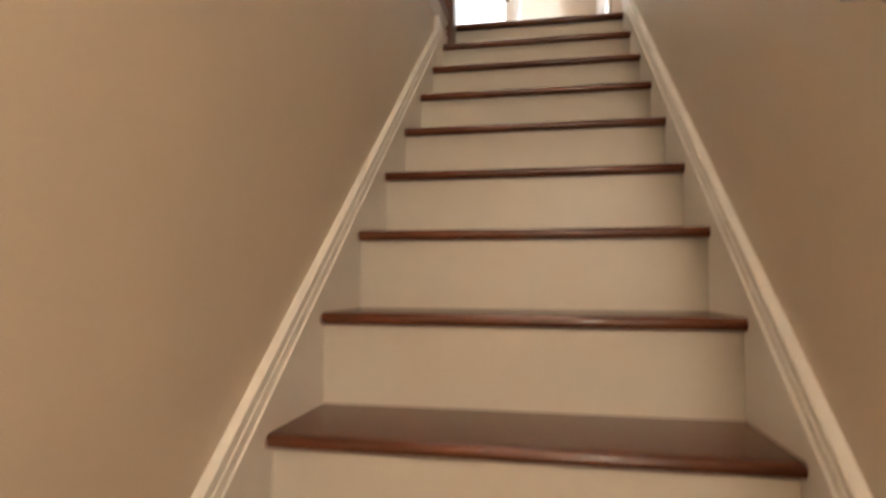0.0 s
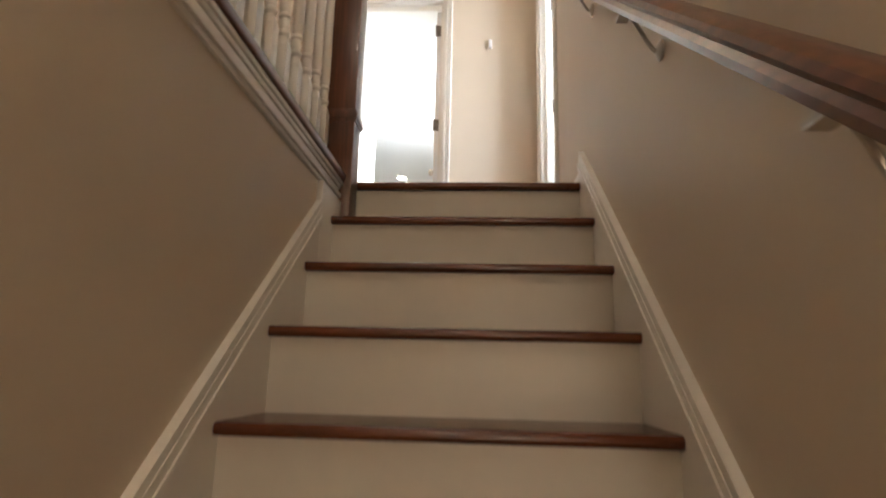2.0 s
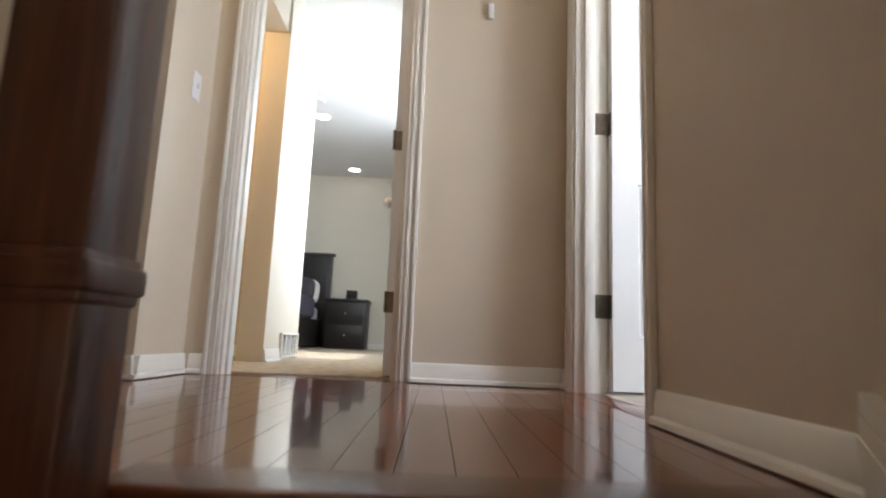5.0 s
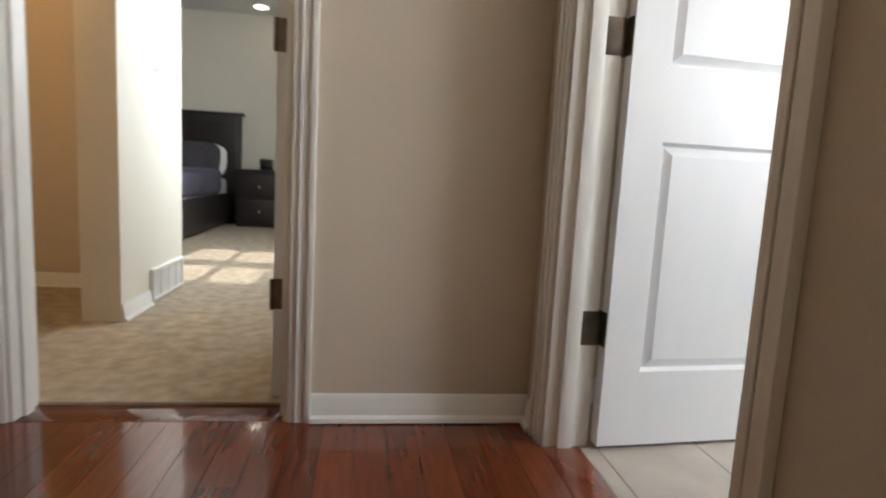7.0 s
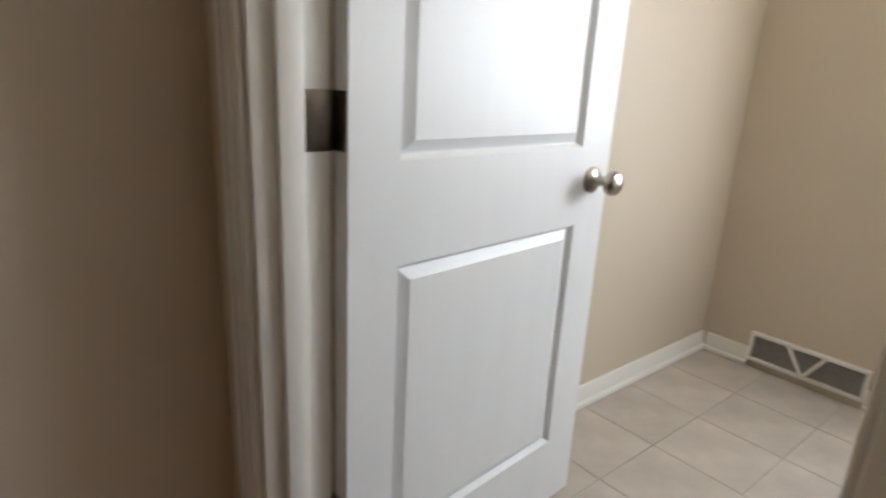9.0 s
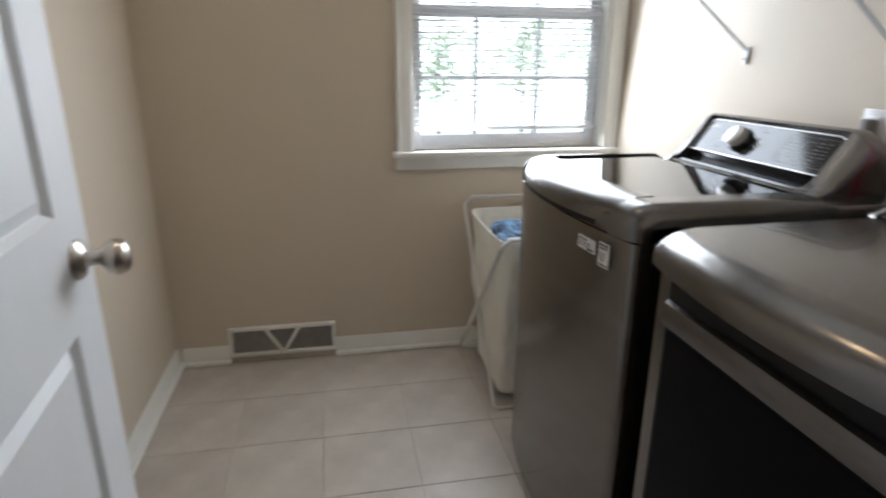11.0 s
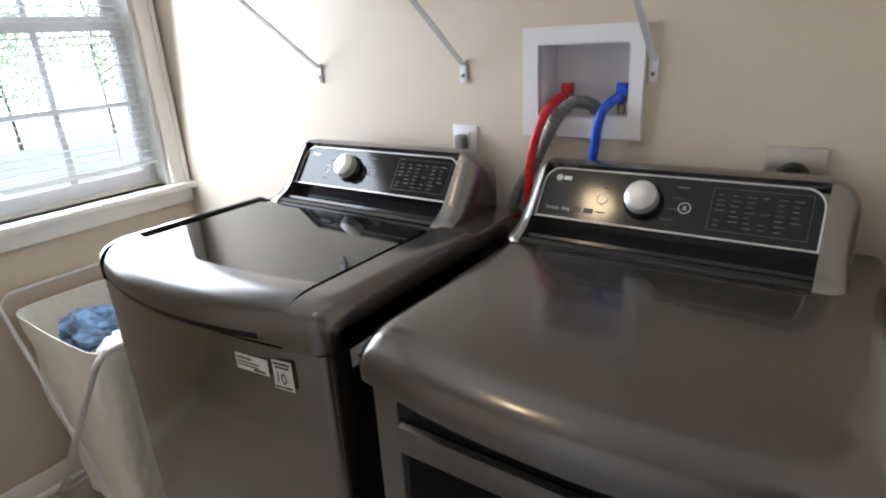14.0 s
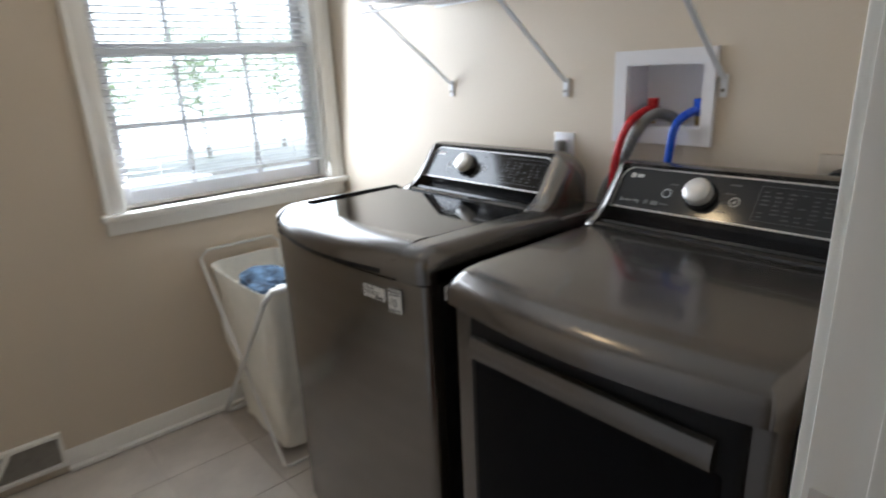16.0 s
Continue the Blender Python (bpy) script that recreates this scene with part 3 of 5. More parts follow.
switch("light_switch", "x", -0.62, 1, 1.50, 1.13, "white toggle switch plate on the beige hall return")
switch("light_switch", "x", -0.585, 1, 3.03, 1.10, "white toggle switch plate on the bedroom passage wall")
solid("door_chime", boxes((0.55, 0.575, YN - 0.018, YN, 1.57, 1.64), bevel=0.004), PLASTIC, "small white plastic sensor on the beige hall wall", "sensor")


# ---- vents ----
def vent(name, axis, plane, out, a0, a1, z0, z1, label, vee=False):
    t = thing(name, (plane, (a0 + a1) / 2, z0), label, "air vent")
    def bx(d0, d1, q0, q1, r0, r1, bv=0.0015):
        p0, p1 = sorted((plane + out * d0, plane + out * d1))
        return (p0, p1, q0, q1, r0, r1)
    f = 0.014
    part("frame", boxes(bx(0, 0.02, a0, a1, z0, z0 + f), bx(0, 0.02, a0, a1, z1 - f, z1), bx(0, 0.02, a0, a0 + f, z0 + f, z1 - f), bx(0, 0.02, a1 - f, a1, z0 + f, z1 - f), bevel=0.0015), TRIM, t)
    part("backing", boxes(bx(0, 0.004, a0 + f, a1 - f, z0 + f, z1 - f)), DARKWELL if not vee else GREYVENT, t)
    n = int((z1 - z0 - 2 * f) / 0.0085)
    for i in range(n):
        z = z0 + f + 0.004 + i * 0.0085
        part("slat", boxes(bx(0.005, 0.013, a0 + f, a1 - f, z, z + 0.004)), GREYVENT if vee else TRIM, t)
    if vee:
        m, hw, zt, zb = (a0 + a1) / 2, 0.075, z1 - f, z0 + f
        for s in (-1, 1):
            bm = bmesh.new()
            prism(bm, [(m + s * hw, zt), (m + s * (hw - 0.02), zt), (m - s * 0.004, zb), (m + s * 0.012, zb)], "x", plane + out * 0.0135, plane + out * 0.0185)
            part("brace", bm, TRIM, t)
    else:
        for i in range(1, 4):
            q = a0 + (a1 - a0) * i / 4
            part("mullion", boxes(bx(0.0135, 0.018, q - 0.004, q + 0.004, z0 + f, z1 - f)), TRIM, t)


vent("baseboard_vent", "x", LX1, -1, 1.160, 1.590, 0.03, 0.158, "white-framed grey baseboard air vent with a V brace", True)
vent("baseboard_vent", "x", -0.585, 1, 2.94, 3.38, 0.02, 0.175, "white slatted baseboard air vent beside the carpet")

# ---- laundry window with blind ----
win = thing("window_1", (LX1, 0.42, 0.865), "white double-hung window with muntins and a raised-edge sill", "window", kind="structure")
W0, W1, WZ0, WZ1 = 0.02, 0.82, 0.865, 1.93
part("casing", boxes((LX1 - 0.018, LX1 - 0.001, W0 - 0.06, W0, WZ0, WZ1 + 0.06), (LX1 - 0.018, LX1 - 0.001, W1, W1 + 0.06, WZ0, WZ1 + 0.06), (LX1 - 0.018, LX1 - 0.001, W0, W1, WZ1, WZ1 + 0.06),
                    (LX1 - 0.024, LX1 - 0.001, W1 + 0.045, W1 + 0.062, WZ0, WZ1 + 0.065), (LX1 - 0.024, LX1 - 0.001, W0 - 0.062, W0 - 0.045, WZ0, WZ1 + 0.065), bevel=0.003), TRIM, win)
part("window_sill", boxes((LX1 - 0.045, LX1 + 0.05, W0 - 0.075, W1 + 0.075, WZ0 - 0.024, WZ0), bevel=0.006), TRIM, win)
part("apron", boxes((LX1 - 0.02, LX1 - 0.001, W0 - 0.065, W1 + 0.065, WZ0 - 0.072, WZ0 - 0.024), bevel=0.004), TRIM, win)
part("window_frame", boxes((LX1 + 0.0, LX1 + WT, W0, W0 + 0.012, WZ0, WZ1), (LX1, LX1 + WT, W1 - 0.012, W1, WZ0, WZ1), (LX1, LX1 + WT, W0 + 0.012, W1 - 0.012, WZ1 - 0.012, WZ1), (LX1 + 0.05, LX1 + WT, W0 + 0.012, W1 - 0.012, WZ0, WZ0 + 0.01)), TRIM, win)
for z0, z1, x in ((WZ0 + 0.01, 1.41, 0.06), (1.37, WZ1 - 0.012, 0.088)):
    y0, y1 = W0 + 0.012, W1 - 0.012
    s = part("sash", boxes((LX1 + x, LX1 + x + 0.026, y0, y0 + 0.035, z0, z1), (LX1 + x, LX1 + x + 0.026, y1 - 0.035, y1, z0, z1), (LX1 + x, LX1 + x + 0.026, y0 + 0.035, y1 - 0.035, z0, z0 + 0.045), (LX1 + x, LX1 + x + 0.026, y0 + 0.035, y1 - 0.035, z1 - 0.04, z1), bevel=0.002), PLASTIC, win)
    for i in (1, 2):
        y = y0 + (y1 - y0) * i / 3
        part("muntin", boxes((LX1 + x + 0.005, LX1 + x + 0.02, y - 0.008, y + 0.008, z0 + 0.045, z1 - 0.04)), PLASTIC, s)
    part("muntin", boxes((LX1 + x + 0.006, LX1 + x + 0.019, y0 + 0.035, y1 - 0.035, (z0 + z1) / 2 - 0.008, (z0 + z1) / 2 + 0.008)), PLASTIC, s)
    pane = part("pane", boxes((LX1 + x + 0.011, LX1 + x + 0.014, y0 + 0.035, y1 - 0.035, z0 + 0.045, z1 - 0.04)), GLASS, s)
    pane.visible_shadow = False

blind = thing("window_blind", (LX1 + 0.025, 0.42, WZ0), "white slatted window blind hung open", "blind")
part("head_rail", boxes((LX1 + 0.006, LX1 + 0.046, W0 + 0.015, W1 - 0.015, WZ1 - 0.055, WZ1 - 0.014), bevel=0.003), BLIND, blind)
slat = None
nz = int((WZ1 - 0.07 - WZ0 - 0.10) / 0.0215)
for i in range(nz):
    z = WZ0 + 0.10 + i * 0.0215
    if slat is None:
        bm = bmesh.new()
        prism(bm, [(-0.0125, 0.0015), (0.0, 0.0035), (0.0125, -0.001), (0.0125, -0.0018), (0.0, 0.0027), (-0.0125, 0.0007)], "y", -(W1 - W0) / 2 + 0.02, (W1 - W0) / 2 - 0.02)
        slat = finish("slat", bm, BLIND)
    ob = new("slat", slat)
    ob.parent = blind
    ob.location = Vector((LX1 + 0.026, 0.42, z)) - blind.location
part("bottom_rail", boxes((LX1 + 0.014, LX1 + 0.038, W0 + 0.02, W1 - 0.02, WZ0 + 0.076, WZ0 + 0.09), bevel=0.003), BLIND, blind)
for y in (0.16, 0.68):
    bm = bmesh.new()
    tube(bm, [(LX1 + 0.012, y, WZ0 + 0.08), (LX1 + 0.012, y, WZ1 - 0.05)], 0.0012, 6)
    part("cord", bm, BLIND, blind)

# bedroom windows
for n, (y0, y1) in enumerate(((3.30, 3.90), (4.05, 4.65))):
    w = thing("window_%d" % (n + 2), (BED_X, (y0 + y1) / 2, 1.0), "white bedroom window letting in sun", "window", kind="structure")
    fx = BED_X + 0.06
    part("window_frame", boxes((fx, fx + 0.03, y0, y0 + 0.04, 1.0, 2.0), (fx, fx + 0.03, y1 - 0.04, y1, 1.0, 2.0), (fx, fx + 0.03, y0 + 0.04, y1 - 0.04, 1.0, 1.04), (fx, fx + 0.03, y0 + 0.04, y1 - 0.04, 1.96, 2.0), (fx, fx + 0.03, y0 + 0.04, y1 - 0.04, 1.48, 1.52)), PLASTIC, w)
    p = part("pane", boxes((fx + 0.013, fx + 0.016, y0 + 0.04, y1 - 0.04, 1.04, 1.48), (fx + 0.013, fx + 0.016, y0 + 0.04, y1 - 0.04, 1.52, 1.96)), GLASS, w)
    p.visible_shadow = False


# ---- washer and dryer ----
def outline(x0, x1, yb, yf, bow, r=0.03, n=16):
    """Plan of a machine: flat back, bowed front, rounded front corners."""
    pts = [(x0, yb), (x0, yf - r)]
    for k in range(1, 5):
        a = math.pi / 2 * k / 5
        pts.append((x0 + r - r * math.cos(a), yf - r + r * math.sin(a)))
    w = x1 - x0 - 2 * r
    for k in range(n + 1):
        t = k / n
        pts.append((x0 + r + w * t, yf + bow * (1 - (2 * t - 1) ** 2)))
    for k in range(4, 0, -1):
        a = math.pi / 2 * k / 5
        pts.append((x1 - r + r * math.cos(a), yf - r + r * math.sin(a)))
    pts += [(x1, yf - r), (x1, yb)]
    return pts


def loft(bm, rows):
    """Skins a stack of equal outlines, each with its height."""
    rings = [[bm.verts.new((p[0], p[1], z)) for p in pts] for pts, z in rows]
    n = len(rings[0])
    for a, b in zip(rings, rings[1:]):
        for k in range(n):
            bm.faces.new((a[k], a[(k + 1) % n], b[(k + 1) % n], b[k]))
    bm.faces.new(rings[0][::-1])
    bm.faces.new(rings[-1])


def rounded_top(bm, x0, x1, yb, yf, bow, z0, z1, r):
    rows = [(outline(x0, x1, yb, yf, bow), z0)]
    for k in range(7):
        a = math.pi / 2 * k / 6
        d = r * (1 - math.cos(a))
        rows.append((outline(x0 + d * 0.6, x1 - d * 0.6, yb, yf - d * 1.6, bow), z1 - r + r * math.sin(a)))
    loft(bm, rows)


def text(parent, body, at, turn, size, material, name="lettering"):
    c = bpy.data.curves.new(name, "FONT")
    c.body, c.size, c.extrude = body, size, 0.0002
    c.materials.append(material)
    ob = new(name, c)
    ob.parent = parent
    m = turn.to_4x4()
    m.translation = Vector(at) - origin(parent)
    ob.matrix_basis = m
    return ob


def console(machine, x0, x1, p0, p1, dial_x, zb, legend):
    """The control console: rounded shell, glass panel, trough, dial, buttons and print."""
    R1, R2 = 0.058, 0.030                      # rounding of the top corners and of the outer edges
    ends = [(0.192, 0.0), (0.188, 0.006), (0.170, 0.014), (0.152, 0.025), (0.138, 0.040), (0.075, 0.124)]
    middle = [(0.112, 0.0), (0.112, 0.006), (0.112, 0.016), (0.113, 0.024), (0.119, 0.032), (0.060, 0.110)]
    back = [(0.070, 0.130), (0.058, 0.134), (0.030, 0.132), (0.012, 0.122), (0.0, 0.105), (0.0, 0.0)]
    top = 0.134
    def section(x, front):
        d = min(x - x0, x1 - x)
        h = top - (R1 - math.sqrt(max(0.0, R1 * R1 - (R1 - d) ** 2)) if d < R1 else 0.0)
        e = R2 - math.sqrt(max(0.0, R2 * R2 - (R2 - d) ** 2)) if d < R2 else 0.0
        return [(x, max(0.0, y - e * min(1.0, y / 0.06)), zb + z * h / top) for y, z in front + back]
    w0, w1 = p0 - x0 - 0.002, x1 - p1 - 0.002
    fr = (0.0, 0.02, 0.07, 0.15, 0.27, 0.42, 0.6, 0.8, 1.0)
    xs = [(x0 + w0 * f, ends) for f in fr] + [(p0 - 0.001, middle), (p1 + 0.001, middle)] + [(x1 - w1 * f, ends) for f in reversed(fr)]
    bm = bmesh.new()
    rings = [[bm.verts.new(c) for c in section(x, f)] for x, f in xs]
    n = len(rings[0])
    for a, b in zip(rings, rings[1:]):
        for k in range(n):
            bm.faces.new((a[k], a[(k + 1) % n], b[(k + 1) % n], b[k]))
    bm.faces.new(rings[0][::-1])
    bm.faces.new(rings[-1])
    part("shell", bm, SILVER, machine, "rounded silver-grey console shell")
    bm = bmesh.new()
    prism(bm, [(0.10, zb), (0.186, zb), (0.185, zb + 0.004), (0.176, zb + 0.007), (0.172, zb + 0.004), (0.160, zb + 0.005), (0.156, zb + 0.0095), (0.148, zb + 0.0095), (0.138, zb + 0.008), (0.124, zb + 0.011), (0.117, zb + 0.018), (0.116, zb + 0.031), (0.10, zb + 0.031)], "x", p0 - 0.002, p1 + 0.002)
    part("trough", bm, BLACKPLASTIC, machine, "black gloss trough")
    # panel frame of reference
    A, B = Vector((p1, 0.1225, zb + 0.034)), Vector((p1, 0.0625, zb + 0.114))
    u, v = Vector((-1, 0, 0)), (B - A).normalized()
    n = u.cross(v)
    R = Matrix((u, v, n)).transposed()
    W, H = p1 - p0, (B - A).length
    def P(a, b, h=0.0):
        return A + u * a + v * b + n * h
    def slab(name, a0, a1, b0, b1, h0, h1, material, parent=machine, label=""):
        bm = bmesh.new()
        vs = box(bm, a0, a1, b0, b1, h0, h1)
        for q in vs:
            q.co = P(q.co.x, q.co.y, q.co.z)
        return part(name, bm, material, parent, label)
    def rim(d, h, r=0.030):
        """Panel outline inset by d, square below and rounded above."""
        q = r - d
        arc = [math.pi / 2 * k / 6 for k in range(7)]
        pts = [(d, d), (W - d, d)] + [(W - r + q * math.cos(w), H - r + q * math.sin(w)) for w in arc] + [(r - q * math.sin(w), H - r + q * math.cos(w)) for w in arc]
        return [P(a, b, h) for a, b in pts]
    bm = bmesh.new()
    lo, hi = [bm.verts.new(c) for c in rim(0.0, -0.012)], [bm.verts.new(c) for c in rim(0.0, 0.002)]
    for k in range(len(lo)):
        bm.faces.new((lo[k], lo[(k + 1) % len(lo)], hi[(k + 1) % len(lo)], hi[k]))
    bm.faces.new(lo[::-1])
    bm.faces.new(hi)
    glass = part("control_panel", bm, PANELGLASS, machine, "black glass control panel")
    bm = bmesh.new()
    loops = [[bm.verts.new(c) for c in rim(*q)] for q in ((-0.0012, 0.001), (-0.0008, 0.0036), (0.0016, 0.0036), (0.0020, 0.001))]
    for p, q in zip(loops, loops[1:]):
        for k in range(len(p)):
            bm.faces.new((p[k], p[(k + 1) % len(p)], q[(k + 1) % len(p)], q[k]))
    part("border", bm, DIAL, glass, "thin bright metal border")
    da = p1 - dial_x
    db = H * 0.50
    bm = bmesh.new()
    lathe(bm, [(0.0335, 0.0), (0.0335, 0.004), (0.030, 0.010), (0.0285, 0.012)], P(da, db, 0.002), 28, R)
    part("dial_ring", bm, BLACKPLASTIC, glass)
    bm = bmesh.new()
    lathe(bm, [(0.028, 0.0), (0.0275, 0.014), (0.0265, 0.020), (0.022, 0.0235), (0.012, 0.0255), (0.004, 0.026)], P(da, db, 0.012), 28, R)
    part("dial", bm, DIAL, glass, "brushed silver dial")
    for a in (da - 0.073, da + 0.068):
        bm = bmesh.new()
        ring = []
        for k in range(24):
            w = 2 * math.pi * k / 24
            ring.append([bm.verts.new(P(a + q * math.cos(w), db - 0.004 + q * math.sin(w), 0.0026)) for q in (0.0085, 0.0105)])
        for k in range(24):
            bm.faces.new((ring[k][0], ring[k][1], ring[(k + 1) % 24][1], ring[(k + 1) % 24][0]))
        part("button_ring", bm, WHITEINK, glass)
    slab("button_mark", da + 0.0655, da + 0.0672, db - 0.008, db, 0.0022, 0.0026, WHITEINK, glass)
    slab("button_mark", da + 0.0690, da + 0.0707, db - 0.008, db, 0.0022, 0.0026, WHITEINK, glass)
    # display outline and its rows of print
    d0, d1, e0, e1 = W * 0.655, W * 0.965, H * 0.14, H * 0.88
    for r in ((d0, d1, e0, e0 + 0.0008), (d0, d1, e1 - 0.0008, e1), (d0, d0 + 0.0008, e0, e1), (d1 - 0.0008, d1, e0, e1)):
        slab("display_outline", *r, 0.0021, 0.0025, GREYINK, glass)
    bm = bmesh.new()
    rnd = random.Random(4)
    for i in range(6):
        for j in range(7):
            if rnd.random() < 0.18:
                continue
            a = d0 + 0.008 + i * (d1 - d0 - 0.012) / 6
            b = e0 + 0.008 + j * (e1 - e0 - 0.012) / 7
            for q in box(bm, a, a + 0.008 + 0.007 * rnd.random(), b, b + 0.0016, 0.0021, 0.0024):
                q.co = P(q.co.x, q.co.y, q.co.z)
    tagged(part("display_print", bm, GREYINK, glass, "rows of tiny unreadable print"), kind="stuff")
    for k, (a, b) in enumerate(((0.05, 0.032), (0.045, 0.012), (0.042, -0.008), (0.034, -0.028), (-0.062, -0.03), (-0.055, 0.018))):
        slab("cycle_print", da + a - (0.018 if a < 0 else 0), da + a + (0.02 if a > 0 else 0), db + b - 0.001, db + b + 0.0014, 0.0021, 0.0024, GREYINK, glass)
    # maker's mark drawn as a plain disc and bar
    bm = bmesh.new()
    lathe(bm, [(0.0065, 0.0), (0.0065, 0.0006)], P(0.028, H * 0.80, 0.002), 20, R)
    part("badge_disc", bm, WHITEINK, glass)
    slab("badge_bar", 0.037, 0.052, H * 0.80 - 0.004, H * 0.80 + 0.004, 0.0021, 0.0026, WHITEINK, glass)
    if legend:
        text(glass, legend, P(0.016, H * 0.16, 0.0024), R, 0.0105, WHITEINK)
        slab("icon", 0.075, 0.085, H * 0.15, H * 0.25, 0.0021, 0.0024, GREYINK, glass)
        slab("icon", 0.090, 0.108, H * 0.15, H * 0.25, 0.0021, 0.0024, GREYINK, glass)


ZB = 0.935
WX0, WX1 = 1.712, 2.36
washer = thing("washing_machine", (2.036, 0.3, 0.0), "graphite steel top-load washing machine with black glass lid", "washing machine", "laundry machines")
bm = bmesh.new()
box(bm, WX0 + 0.004, WX1 - 0.004, 0.0, 0.565, 0.02, 0.885)
part("body", bm, BLACKSIDE, washer, "black painted side cabinet")
bm = bmesh.new()
fr = [p for p in outline(WX0 + 0.004, WX1 - 0.004, 0.565, 0.605, 0.03, 0.02)]
prism(bm, fr, "z", 0.03, 0.880)
part("front_panel", bm, STEEL, washer, "bowed brushed graphite front")
bm = bmesh.new()
rounded_top(bm, WX0, WX1, 0.0, 0.605, 0.032, 0.884, ZB, 0.024)
part("top_frame", bm, STEELTOP, washer, "dark graphite top frame")
# lid: glass pane between a black rim and a bowed silver front grip
LX, RX = 1.795, 2.315
bm = bmesh.new()
box(bm, LX, RX, 0.215, 0.55, ZB + 0.0005, ZB + 0.008, bevel=0.002)
lid = part("lid", bm, BLACKPLASTIC, washer, "black gloss lid frame")
bm = bmesh.new()
n = 14
poly = [(LX + 0.012, 0.235), (RX - 0.012, 0.235)] + [(RX - 0.012 - (RX - LX - 0.024) * k / n, 0.528 + 0.03 * (1 - (2 * k / n - 1) ** 2)) for k in range(n + 1)]
prism(bm, poly, "z", ZB + 0.0085, ZB + 0.0115)
part("lid_glass", bm, BLACKGLASS, lid, "black reflective glass")
bm = bmesh.new()
rows = []
for k in range(9):
    t = k / 8
    row = []
    for i in range(n + 1):
        s = i / n
        bow = 1 - (2 * s - 1) ** 2
        x = LX - 0.002 + (RX - LX + 0.004) * s
        yi, yo = 0.530 + 0.03 * bow, 0.613 + 0.040 * bow
        y = yi + (yo - yi) * math.sin(t * math.pi / 2)
        z = ZB + 0.019 - 0.054 * (1 - math.cos(t * math.pi / 2)) ** 1.4
        row.append(bm.verts.new((x, y, z)))
    rows.append(row)
for a, b in zip(rows, rows[1:]):
    for i in range(n):
        bm.faces.new((a[i], a[i + 1], b[i + 1], b[i]))
under = [[bm.verts.new((v.co.x, v.co.y - 0.006 - 0.012 * k / 8, v.co.z - 0.010)) for v in row] for k, row in enumerate(rows)]
for a, b in zip(under, under[1:]):
    for i in range(n):
        bm.faces.new((a[i], b[i], b[i + 1], a[i + 1]))
for k in range(8):
    for i in (0, n):
        bm.faces.new((rows[k][i], rows[k + 1][i], under[k + 1][i], under[k][i]))
for i in range(n):
    for k in (0, 8):
        bm.faces.new((rows[k][i], rows[k][i + 1], under[k][i + 1], under[k][i]))
part("lid_grip", bm, GRIP, lid, "bowed silver lid grip")


def lid_margin(xo, xi):
    """A raised rounded strip of the top beside the lid, from its outer to its inner edge."""
    nx, r = 10, 0.030
    bm = bmesh.new()
    cols = []
    for i in range(nx + 1):
        x = xo + (xi - xo) * (i / nx) ** 1.4
        e = abs(x - xo)
        drop = r - math.sqrt(max(0.0, r * r - (r - e) ** 2)) if e < r else 0.0
        bow = 1 - (2 * (x - WX0) / (WX1 - WX0) - 1) ** 2
        yi, yo = 0.530 + 0.03 * bow, 0.604 + 0.044 * bow - drop * 0.7
        col = [(x, 0.19, 0.884), (x, 0.19, ZB + 0.001), (x, 0.215, ZB + 0.016 - drop), (x, 0.38, ZB + 0.018 - drop)]
        for k in range(9):
            t = k / 8 * math.pi / 2
            col.append((x, yi + (yo - yi) * math.sin(t), ZB + 0.018 - drop - 0.040 * (1 - math.cos(t)) ** 1.3))
        col.append((x, yo, 0.884))
        cols.append([bm.verts.new(c) for c in col])
    for a, b in zip(cols, cols[1:]):
        for k in range(len(a) - 1):
            bm.faces.new((a[k], a[k + 1], b[k + 1], b[k]))
        bm.faces.new((a[0], b[0], b[-1], a[-1]))
    bm.faces.new(cols[0])
    bm.faces.new(cols[-1][::-1])
    part("lid_margin", bm, GRIP, washer, "rounded silver-grey strip beside the lid")


lid_margin(WX0, LX - 0.009)
lid_margin(WX1, RX + 0.009)
# solid near-black strip, its colour stands for shade in the finger gap
bm = bmesh.new()
prism(bm, [(p[0], p[1]) for p in outline(LX - 0.004, RX + 0.004, 0.59, 0.613, 0.036, 0.012)], "z", 0.888, 0.900)
part("grip_gap_shade", bm, DARKWELL, washer, "near-black strip for the shade of the finger gap under the lid")
console(washer, 1.784, 2.337, 1.832, 2.298, 2.131, ZB, "")


